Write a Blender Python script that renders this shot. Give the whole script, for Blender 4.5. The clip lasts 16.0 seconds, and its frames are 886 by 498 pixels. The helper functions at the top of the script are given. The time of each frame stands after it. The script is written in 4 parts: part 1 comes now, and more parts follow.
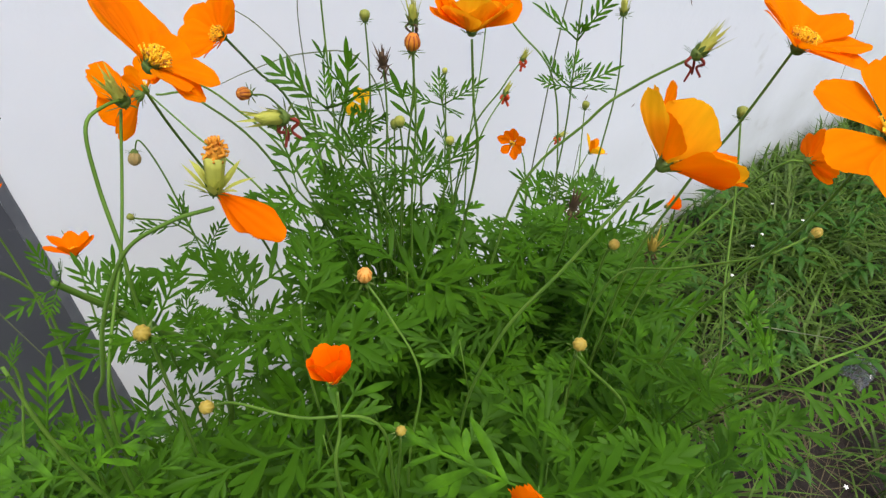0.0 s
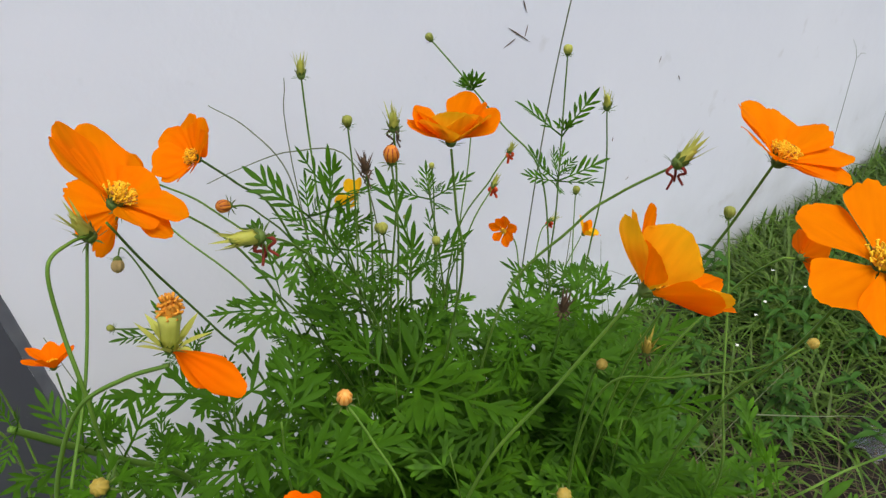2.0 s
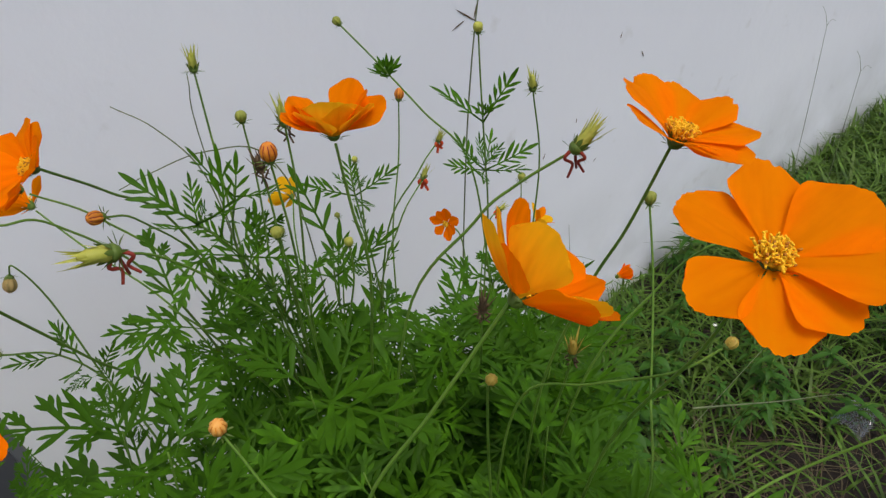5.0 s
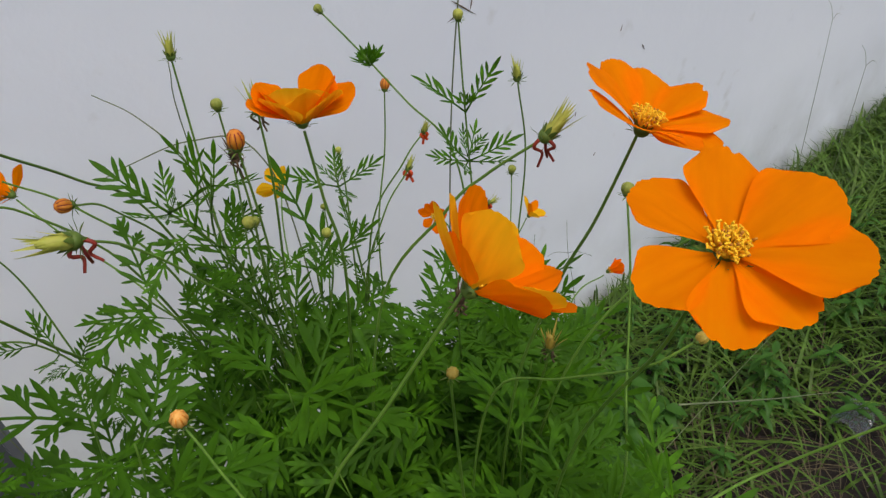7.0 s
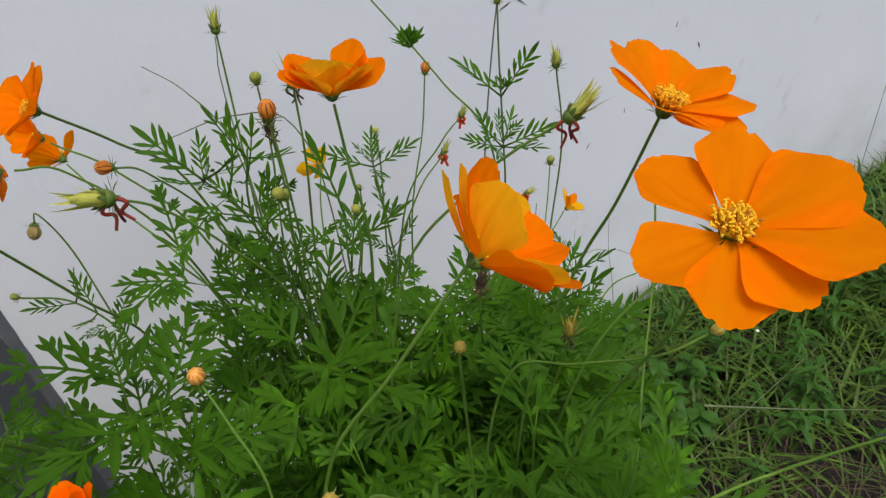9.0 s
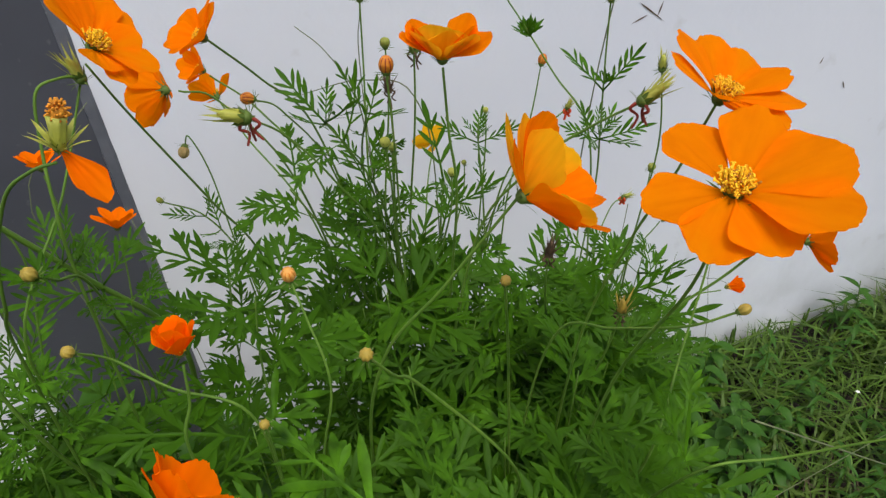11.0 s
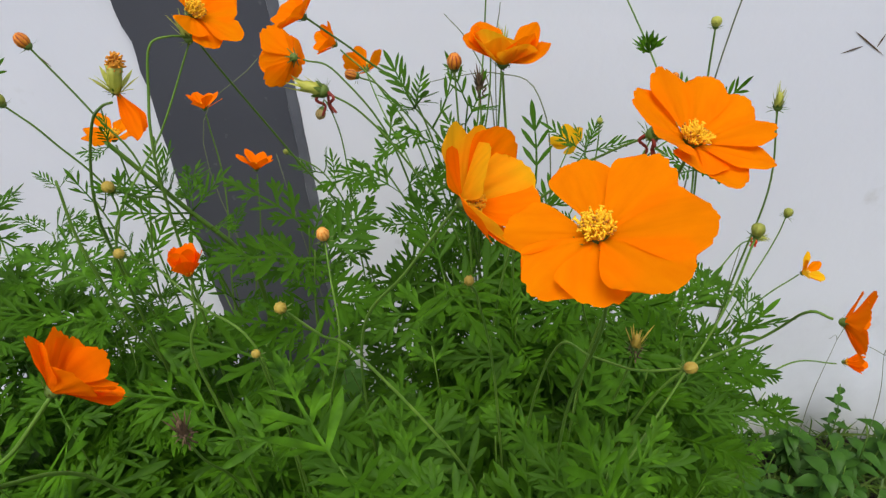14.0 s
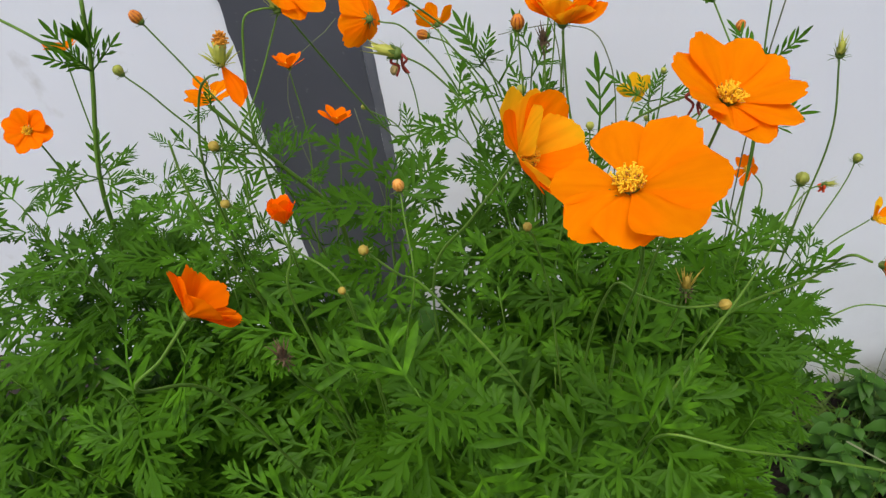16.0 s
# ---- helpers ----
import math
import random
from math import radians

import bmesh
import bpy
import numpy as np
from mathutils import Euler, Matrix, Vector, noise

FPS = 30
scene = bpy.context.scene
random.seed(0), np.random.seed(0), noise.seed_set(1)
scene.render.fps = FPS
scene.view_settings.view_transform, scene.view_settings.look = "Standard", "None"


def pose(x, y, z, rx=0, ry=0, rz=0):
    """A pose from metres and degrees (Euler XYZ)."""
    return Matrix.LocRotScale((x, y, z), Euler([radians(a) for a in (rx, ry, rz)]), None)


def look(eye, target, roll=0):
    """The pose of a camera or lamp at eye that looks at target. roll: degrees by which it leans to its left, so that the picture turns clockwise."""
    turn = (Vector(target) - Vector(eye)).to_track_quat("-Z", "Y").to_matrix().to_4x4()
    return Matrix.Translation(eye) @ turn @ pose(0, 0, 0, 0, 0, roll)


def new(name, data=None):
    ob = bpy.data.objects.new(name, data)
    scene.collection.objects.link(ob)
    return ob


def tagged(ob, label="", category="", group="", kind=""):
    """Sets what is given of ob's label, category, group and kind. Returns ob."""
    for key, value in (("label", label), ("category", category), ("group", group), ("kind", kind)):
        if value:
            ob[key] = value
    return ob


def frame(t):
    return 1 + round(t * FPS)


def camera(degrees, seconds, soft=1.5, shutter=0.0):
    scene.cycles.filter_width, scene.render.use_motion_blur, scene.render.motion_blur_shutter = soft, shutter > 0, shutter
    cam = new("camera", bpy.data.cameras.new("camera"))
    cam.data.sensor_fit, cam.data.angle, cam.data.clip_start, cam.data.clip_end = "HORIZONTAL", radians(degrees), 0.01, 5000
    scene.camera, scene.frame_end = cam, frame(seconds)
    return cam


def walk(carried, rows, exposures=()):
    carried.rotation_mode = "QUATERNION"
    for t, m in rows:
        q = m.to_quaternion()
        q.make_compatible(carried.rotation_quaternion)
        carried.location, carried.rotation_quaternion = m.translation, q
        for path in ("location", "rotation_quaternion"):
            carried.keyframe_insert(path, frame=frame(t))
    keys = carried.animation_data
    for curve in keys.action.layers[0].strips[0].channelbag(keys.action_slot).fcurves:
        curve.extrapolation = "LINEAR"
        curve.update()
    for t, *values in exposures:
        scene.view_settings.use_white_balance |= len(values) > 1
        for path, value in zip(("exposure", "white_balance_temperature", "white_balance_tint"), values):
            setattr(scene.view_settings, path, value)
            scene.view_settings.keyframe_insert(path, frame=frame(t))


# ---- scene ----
cam = camera(66.2, 16.0, soft=1.35)
PATH = [
    (0, (0.007, 0.01, 1.091), (0.809, 1.241, -0.266), -2.4),
    (0.5, (0.01, 0.012, 1.090), (0.811, 1.253, -0.258), -2.7),
    (1, (0.017, 0.017, 1.088), (0.848, 1.248, -0.251), -2.3),
    (1.5, (0.023, 0.019, 1.095), (0.855, 1.284, -0.212), -3.4),
    (2, (0.031, 0.024, 1.104), (0.898, 1.355, -0.111), -3.9),
    (2.5, (0.04, 0.028, 1.101), (0.98, 1.357, -0.060), -3.1),
    (3, (0.048, 0.03, 1.095), (1.002, 1.342, -0.075), -2.7),
    (3.5, (0.049, 0.032, 1.093), (0.954, 1.357, -0.101), -3.8),
    (4, (0.055, 0.031, 1.089), (0.912, 1.378, -0.115), -3.3),
    (4.5, (0.074, 0.028, 1.087), (0.946, 1.343, -0.142), -5.3),
    (4.7, (0.083, 0.024, 1.086), (0.956, 1.328, -0.155), -6.2),
    (7, (0.107, 0.013, 1.077), (0.95, 1.324, -0.176), -6.5),
    (7.5, (0.112, 0.013, 1.076), (0.946, 1.325, -0.182), -6.6),
    (8, (0.114, 0.011, 1.074), (0.932, 1.334, -0.183), -6.5),
    (8.2, (0.116, 0.01, 1.074), (0.919, 1.344, -0.181), -6.5),
    (10.3, (0.108, -0.023, 1.063), (0.708, 1.415, -0.192), -5.1),
    (10.5, (0.108, -0.028, 1.066), (0.687, 1.422, -0.184), -4.7),
    (11, (0.11, -0.054, 1.072), (0.548, 1.474, -0.142), -3.6),
    (11.5, (0.117, -0.072, 1.079), (0.493, 1.466, -0.144), -2.4),
    (12, (0.128, -0.08, 1.090), (0.401, 1.487, -0.123), -3.7),
    (12.5, (0.143, -0.084, 1.093), (0.274, 1.484, -0.142), -5.3),
    (13, (0.167, -0.086, 1.086), (0.145, 1.509, -0.121), -5),
    (13.5, (0.197, -0.081, 1.085), (0.075, 1.525, -0.101), -4.1),
    (14, (0.215, -0.083, 1.080), (0.04, 1.502, -0.127), -4.4),
    (14.5, (0.223, -0.093, 1.078), (-0.015, 1.473, -0.142), -4.9),
    (15, (0.221, -0.104, 1.081), (-0.042, 1.45, -0.150), -4.7),
    (15.5, (0.222, -0.115, 1.089), (-0.108, 1.426, -0.141), -6.1),
    (16, (0.226, -0.114, 1.106), (-0.168, 1.347, -0.202), -10.1),
]
walk(cam, [(t, look(eye, target, roll)) for t, eye, target, roll in PATH], [(0, 0.72), (1.5, 0.57), (3, 0.29), (7, 0.15), (8.2, 0.19), (11, 0.35), (13, 0.44), (16, 0.48)])
SKY, SUN = 0.145, 1.5

# ---------- world, sun ----------
world = bpy.data.worlds.new("overcast_sky")
scene.world = world
world.use_nodes = True
wn = world.node_tree
sky = wn.nodes.new("ShaderNodeTexSky")
sky.sky_type = "NISHITA"
sky.sun_disc = False
sky.sun_elevation, sky.sun_rotation = radians(70), radians(190)
sky.air_density, sky.dust_density, sky.ozone_density = 1.0, 4.0, 1.0
wn.links.new(sky.outputs[0], wn.nodes["Background"].inputs[0])
wn.nodes["Background"].inputs[1].default_value = SKY
sun_data = bpy.data.lights.new("sun", "SUN")
sun_data.energy, sun_data.angle, sun_data.color = SUN, radians(28), (1.0, 0.97, 0.92)
sun = new("sun", sun_data)
sun.matrix_world = look((0.5, -1.1, 4.0), (0.2, 0.3, 0.5))


# ---------- materials ----------
def material(name):
    m = bpy.data.materials.new(name)
    m.use_nodes = True
    return m, m.node_tree.nodes, m.node_tree.links, m.node_tree.nodes["Principled BSDF"]


def mixed(nodes, links, fac, a, b):
    mix = nodes.new("ShaderNodeMix")
    mix.data_type = "RGBA"
    links.new(fac, mix.inputs[0])
    for v, i in ((a, 6), (b, 7)):
        if isinstance(v, tuple):
            mix.inputs[i].default_value = (*v, 1)
        else:
            links.new(v, mix.inputs[i])
    return mix.outputs[2]


def noise_node(nodes, links, scale, detail=4.0, stretch=None):
    tc = nodes.new("ShaderNodeTexCoord")
    n = nodes.new("ShaderNodeTexNoise")
    n.inputs["Scale"].default_value, n.inputs["Detail"].default_value = scale, detail
    if stretch:
        mp = nodes.new("ShaderNodeMapping")
        mp.inputs["Scale"].default_value = stretch
        links.new(tc.outputs["Object"], mp.inputs[0])
        links.new(mp.outputs[0], n.inputs["Vector"])
    else:
        links.new(tc.outputs["Object"], n.inputs["Vector"])
    return n.outputs["Fac"]


def ramp(nodes, links, fac, lo, hi):
    r = nodes.new("ShaderNodeMapRange")
    r.inputs[1].default_value, r.inputs[2].default_value = lo, hi
    links.new(fac, r.inputs[0])
    return r.outputs[0]


def bumped(nodes, links, fac, bsdf, strength, distance):
    b = nodes.new("ShaderNodeBump")
    b.inputs["Strength"].default_value, b.inputs["Distance"].default_value = strength, distance
    links.new(fac, b.inputs["Height"])
    links.new(b.outputs[0], bsdf.inputs["Normal"])


def random_of(nodes, island=False):
    if island:
        return nodes.new("ShaderNodeNewGeometry").outputs["Random Per Island"]
    return nodes.new("ShaderNodeObjectInfo").outputs["Random"]


def plant_material(name, dark, light, rough=0.5, passing=0.35, stretch=(1, 1, 1), scale=60.0, island=False, third=None, gloss=0.35):
    """Thin living tissue: colour varied from piece to piece and by a fine grain, with light passing through."""
    m, n, l, p = material(name)
    grain = ramp(n, l, noise_node(n, l, scale, 3.0, stretch), 0.25, 0.75)
    c1 = mixed(n, l, grain, dark, light)
    deep = tuple(v * 0.72 for v in light)
    c2 = mixed(n, l, random_of(n, island), c1, third if third else mixed(n, l, grain, deep, dark))
    half = n.new("ShaderNodeMix")
    half.data_type = "RGBA"
    half.inputs[0].default_value = 0.7
    l.new(c1, half.inputs[6])
    l.new(c2, half.inputs[7])
    col = half.outputs[2]
    l.new(col, p.inputs["Base Color"])
    p.inputs["Roughness"].default_value = rough
    p.inputs["Specular IOR Level"].default_value = gloss
    bumped(n, l, grain, p, 0.18, 0.0004)
    if passing:
        tr = n.new("ShaderNodeBsdfTranslucent")
        l.new(col, tr.inputs[0])
        mx = n.new("ShaderNodeMixShader")
        mx.inputs[0].default_value = passing
        l.new(p.outputs[0], mx.inputs[1])
        l.new(tr.outputs[0], mx.inputs[2])
        l.new(mx.outputs[0], n["Material Output"].inputs[0])
    return m


PETAL = plant_material("petal", (1.0, 0.222, 0.0), (1.0, 0.278, 0.0), 0.75, 0.50, (20, 90, 20), 3.0, gloss=0.03)
# yellower petal: backlit glow put into the colour; also plain yellow-orange flowers
PETAL_YELLOW_LIT = plant_material("petal_yellow_lit", (1.0, 0.44, 0.004), (1.0, 0.60, 0.016), 0.75, 0.52, (20, 90, 20), 3.0, gloss=0.03)
PETAL_RED = plant_material("petal_red", (1.0, 0.165, 0.0), (1.0, 0.215, 0.0), 0.75, 0.40, (20, 90, 20), 3.0, gloss=0.03)
FLORET = plant_material("floret", (1.0, 0.46, 0.0), (1.0, 0.70, 0.03), 0.7, 0.15, scale=300.0, island=True)
ANTHER = plant_material("anther", (0.36, 0.12, 0.008), (0.66, 0.27, 0.02), 0.7, 0.0, scale=300.0, island=True)
LEAF = plant_material("leaf", (0.007, 0.033, 0.001), (0.098, 0.262, 0.008), 0.50, 0.34, scale=45.0, gloss=0.12)
LEAF_BROAD = plant_material("weed_leaf", (0.018, 0.070, 0.006), (0.062, 0.165, 0.015), 0.5, 0.28, scale=40.0, island=True, gloss=0.2)
STEM = plant_material("stem", (0.058, 0.138, 0.014), (0.15, 0.262, 0.034), 0.5, 0.0, scale=80.0, gloss=0.2)
CALYX = plant_material("calyx", (0.065, 0.125, 0.018), (0.16, 0.23, 0.035), 0.55, 0.2, scale=200.0, island=True)
BUD_GREEN = plant_material("bud_green", (0.17, 0.23, 0.03), (0.38, 0.37, 0.06), 0.55, 0.15, scale=250.0, island=True)
STAMEN = plant_material("withered_stamen", (0.62, 0.20, 0.012), (0.95, 0.46, 0.04), 0.65, 0.2, scale=250.0, island=True)
SEED_GREEN = plant_material("seed_green", (0.34, 0.38, 0.045), (0.60, 0.58, 0.12), 0.55, 0.2, scale=200.0, island=True)
BUD_YELLOW = plant_material("bud_yellow", (0.30, 0.24, 0.03), (0.58, 0.40, 0.07), 0.55, 0.15, scale=250.0, island=True)
BUD_PALE = plant_material("bud_pale", (0.82, 0.34, 0.05), (0.92, 0.52, 0.14), 0.55, 0.2, scale=250.0, island=True)
SEED_BROWN = plant_material("seed_brown", (0.22, 0.15, 0.045), (0.42, 0.31, 0.11), 0.65, 0.1, scale=250.0, island=True)
BUD_ORANGE = plant_material("bud_orange", (0.62, 0.17, 0.008), (0.95, 0.38, 0.04), 0.55, 0.2, scale=250.0, island=True, third=(0.42, 0.14, 0.012))
WITHER_RED = plant_material("wither_red", (0.16, 0.018, 0.016), (0.42, 0.05, 0.02), 0.6, 0.1, scale=200.0, island=True)
SCARLET = plant_material("wither_scarlet", (0.72, 0.045, 0.01), (0.90, 0.12, 0.015), 0.6, 0.2, scale=200.0, island=True)
DRY = plant_material("dry", (0.055, 0.032, 0.016), (0.16, 0.10, 0.05), 0.8, 0.0, scale=200.0, island=True)
GRASS = plant_material("grass", (0.007, 0.030, 0.003), (0.124, 0.240, 0.028), 0.48, 0.25, scale=30.0, island=True, third=(0.078, 0.120, 0.020), gloss=0.2)
STRAW = plant_material("straw", (0.05, 0.042, 0.018), (0.135, 0.105, 0.05), 0.75, 0.1, scale=60.0, island=True)
WHITE_PETAL = plant_material("white_petal", (0.72, 0.72, 0.66), (0.82, 0.82, 0.78), 0.6, 0.2, scale=200.0)
STALK = plant_material("grass_stalk", (0.10, 0.125, 0.055), (0.18, 0.21, 0.10), 0.7, 0.0, scale=80.0, island=True)

WALL, _n, _l, _p = material("painted_plaster")
big = ramp(_n, _l, noise_node(_n, _l, 2.3, 5.0), 0.3, 0.75)
fine = ramp(_n, _l, noise_node(_n, _l, 38.0, 6.0), 0.35, 0.75)
col = mixed(_n, _l, big, (0.725, 0.740, 0.775), (0.785, 0.798, 0.82))
speck = ramp(_n, _l, noise_node(_n, _l, 14.0, 8.0), 0.66, 0.80)
col = mixed(_n, _l, speck, col, (0.60, 0.60, 0.59))
# greyer towards the foot, broken into patches by noise
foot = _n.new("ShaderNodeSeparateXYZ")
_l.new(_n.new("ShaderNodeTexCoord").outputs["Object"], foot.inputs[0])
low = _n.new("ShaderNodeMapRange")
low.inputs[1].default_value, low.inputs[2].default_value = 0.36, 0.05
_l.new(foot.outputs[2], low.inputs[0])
foot_grey = _n.new("ShaderNodeMath")
foot_grey.operation = "MULTIPLY"
_l.new(low.outputs[0], foot_grey.inputs[0])
_l.new(ramp(_n, _l, noise_node(_n, _l, 7.0, 6.0), 0.30, 0.85), foot_grey.inputs[1])
col = mixed(_n, _l, foot_grey.outputs[0], col, (0.42, 0.43, 0.41))
_l.new(col, _p.inputs["Base Color"])
_p.inputs["Roughness"].default_value = 0.72
bumped(_n, _l, fine, _p, 0.25, 0.0015)

PILASTER, _n, _l, _p = material("dark_grey_paint")
big = ramp(_n, _l, noise_node(_n, _l, 5.0, 6.0), 0.3, 0.75)
col = mixed(_n, _l, big, (0.058, 0.060, 0.071), (0.079, 0.082, 0.096))
fine = noise_node(_n, _l, 70.0, 5.0)
col = mixed(_n, _l, ramp(_n, _l, fine, 0.66, 0.82), col, (0.16, 0.165, 0.17))
_l.new(col, _p.inputs["Base Color"])
_p.inputs["Roughness"].default_value = 0.55
bumped(_n, _l, fine, _p, 0.35, 0.0012)

CHAMFER, _n, _l, _p = material("grey_paint_edge")
big = ramp(_n, _l, noise_node(_n, _l, 30.0, 6.0), 0.35, 0.7)
_l.new(mixed(_n, _l, big, (0.10, 0.105, 0.118), (0.145, 0.15, 0.165)), _p.inputs["Base Color"])
_p.inputs["Roughness"].default_value = 0.6
bumped(_n, _l, big, _p, 0.3, 0.001)

SOIL, _n, _l, _p = material("soil")
big = ramp(_n, _l, noise_node(_n, _l, 6.0, 8.0), 0.3, 0.7)
grit = noise_node(_n, _l, 120.0, 6.0)
col = mixed(_n, _l, big, (0.006, 0.0045, 0.0035), (0.020, 0.012, 0.008))
col = mixed(_n, _l, ramp(_n, _l, grit, 0.6, 0.8), col, (0.055, 0.036, 0.022))
_l.new(col, _p.inputs["Base Color"])
_p.inputs["Roughness"].default_value = 0.95
bumped(_n, _l, grit, _p, 0.8, 0.006)

PLASTIC, _n, _l, _p = material("clear_plastic_film")
_p.inputs["Base Color"].default_value = (0.62, 0.68, 0.72, 1)
_p.inputs["Roughness"].default_value = 0.22
_p.inputs["Transmission Weight"].default_value = 0.92
bumped(_n, _l, noise_node(_n, _l, 60.0, 4.0), _p, 0.5, 0.003)


# ---------- mesh helpers ----------
class Shape:
    """Collects vertices and faces of one mesh."""

    def __init__(self):
        self.v, self.f = [], []

    def tube(self, pts, r0, r1, sides=6):
        pts = [Vector(p) for p in pts]
        n, base = len(pts), len(self.v)
        side = None
        for i, p in enumerate(pts):
            t = (pts[min(i + 1, n - 1)] - pts[max(i - 1, 0)]).normalized()
            if side is None:
                side = t.orthogonal().normalized()
            side = (side - t * side.dot(t)).normalized()
            up = t.cross(side)
            r = r0 + (r1 - r0) * i / (n - 1)
            for k in range(sides):
                a = 2 * math.pi * k / sides
                self.v.append(p + side * (r * math.cos(a)) + up * (r * math.sin(a)))
        for i in range(n - 1):
            for k in range(sides):
                a, b = base + i * sides + k, base + i * sides + (k + 1) % sides
                self.f.append((a, b, b + sides, a + sides))
        self.f.append(tuple(base + k for k in reversed(range(sides))))
        self.f.append(tuple(base + (n - 1) * sides + k for k in range(sides)))

    def lathe(self, profile, sides=12, wave=0.0, waves=8):
        """profile: (z, radius) from below; turned about z, with ridges."""
        base = len(self.v)
        for z, r in profile:
            for k in range(sides):
                a = 2 * math.pi * k / sides
                rr = r * (1 + wave * math.cos(waves * a))
                self.v.append(Vector((rr * math.cos(a), rr * math.sin(a), z)))
        for i in range(len(profile) - 1):
            for k in range(sides):
                a, b = base + i * sides + k, base + i * sides + (k + 1) % sides
                self.f.append((a, b, b + sides, a + sides))
        self.f.append(tuple(base + k for k in reversed(range(sides))))
        self.f.append(tuple(base + (len(profile) - 1) * sides + k for k in range(sides)))

    def blade(self, p, d, n, length, width, fold=0.25, curl=0.0):
        """A small lance-shaped blade folded along its midrib."""
        p, d, n = Vector(p), Vector(d).normalized(), Vector(n)
        n = (n - d * n.dot(d)).normalized()
        s = d.cross(n)
        b = len(self.v)

        def q(u, w):
            return p + d * (u * length) + s * (w * width) + n * (abs(w) * width * fold + curl * u * u * length)
        self.v.append(q(0, 0))
        for u, w in ((0.15, 0.33), (0.38, 0.50), (0.64, 0.40), (0.86, 0.18)):
            self.v += [q(u, w), q(u, 0), q(u, -w)]
        self.v.append(q(1, 0))
        self.f += [(b, b + 2, b + 1), (b, b + 3, b + 2), (b + 10, b + 11, b + 13), (b + 11, b + 12, b + 13)]
        for k in (1, 4, 7):
            self.f += [(b + k, b + k + 1, b + k + 4, b + k + 3), (b + k + 1, b + k + 2, b + k + 5, b + k + 4)]

    def lobe(self, p, d, n, length, width, fold=0.2, curl=0.0):
        """A leaf lobe: oblong, widest past its middle, with a short blunt point."""
        p, d, n = Vector(p), Vector(d).normalized(), Vector(n)
        n = (n - d * n.dot(d)).normalized()
        s = d.cross(n)
        b = len(self.v)

        def q(u, w):
            return p + d * (u * length) + s * (w * width) + n * (abs(w) * width * fold + curl * u * u * length)
        for u, w in ((0.0, 0.20), (0.26, 0.34), (0.55, 0.50), (0.80, 0.37), (0.94, 0.14)):
            self.v += [q(u, w), q(u, 0), q(u, -w)]
        self.v.append(q(1, 0))
        for k in (0, 3, 6, 9):
            self.f += [(b + k, b + k + 1, b + k + 4, b + k + 3), (b + k + 1, b + k + 2, b + k + 5, b + k + 4)]
        self.f += [(b + 12, b + 13, b + 15), (b + 13, b + 14, b + 15)]

    def mesh(self, name, mat, smooth=True):
        me = bpy.data.meshes.new(name)
        me.from_pydata([tuple(v) for v in self.v], [], self.f)
        me.materials.append(mat)
        if smooth:
            me.polygons.foreach_set("use_smooth", [True] * len(me.polygons))
        me.update()
        return me


def smooth_line(pts, steps=6):
    """A Catmull-Rom line through the points."""
    p = [Vector(q) for q in pts]
    p = [p[0] * 2 - p[1]] + p + [p[-1] * 2 - p[-2]]
    out = []
    for i in range(1, len(p) - 2):
        a, b, c, d = p[i - 1:i + 3]
        for k in range(steps):
            t = k / steps
            out.append(0.5 * (2 * b + (c - a) * t + (2 * a - 5 * b + 4 * c - d) * t * t + (3 * b - a - 3 * c + d) * t ** 3))
    out.append(p[-2])
    return out


def part(name, mesh, parent, m=None, label=""):
    """Links a mesh as one part under a thing or part; m is its pose within the parent."""
    ob = new(name, mesh)
    ob.parent = parent
    if m is not None:
        ob.matrix_basis = m
    if label:
        tagged(ob, label)
    return ob


def facing(p, normal, spin=0.0):
    """The pose at p whose z axis is the normal, turned about it by spin degrees; its x axis lies level, square to +y."""
    z = Vector(normal).normalized()
    x = Vector((0, 1, 0)).cross(z)
    x = x.normalized() if x.length > 0.05 else Vector((1, 0, 0))
    y = z.cross(x)
    return Matrix.Translation(p) @ Matrix((x, y, z)).transposed().to_4x4() @ Matrix.Rotation(radians(spin), 4, "Z")


# ---------- wall, pilaster, ground ----------
def box_mesh(name, lo, hi, mat):
    s = Shape()
    (x0, y0, z0), (x1, y1, z1) = lo, hi
    s.v = [Vector(c) for c in ((x0, y0, z0), (x1, y0, z0), (x1, y1, z0), (x0, y1, z0), (x0, y0, z1), (x1, y0, z1), (x1, y1, z1), (x0, y1, z1))]
    s.f = [(0, 3, 2, 1), (4, 5, 6, 7), (0, 1, 5, 4), (1, 2, 6, 5), (2, 3, 7, 6), (3, 0, 4, 7)]
    return s.mesh(name, mat, False)


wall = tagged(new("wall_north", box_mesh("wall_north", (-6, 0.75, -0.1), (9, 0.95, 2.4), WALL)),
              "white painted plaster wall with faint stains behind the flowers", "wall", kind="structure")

# dark pilaster: a shallow painted strip with a bevelled edge and a ragged painted border
pil = Shape()
zs = [-0.05 + 0.02 * i for i in range(121)]
rag = random.Random(4)
for z in zs:
    j = rag.uniform(-0.0015, 0.0015)
    x0 = (-0.266 if z > 0.80 else -0.260) + rag.uniform(-0.002, 0.002)
    pil.v += [Vector((x0, 0.751, z)), Vector((x0 + 0.003, 0.742, z)), Vector((-0.069 + j * 0.4, 0.742, z))]
for i in range(len(zs) - 1):
    a = 3 * i
    pil.f += [(a, a + 1, a + 4, a + 3), (a + 1, a + 2, a + 5, a + 4)]
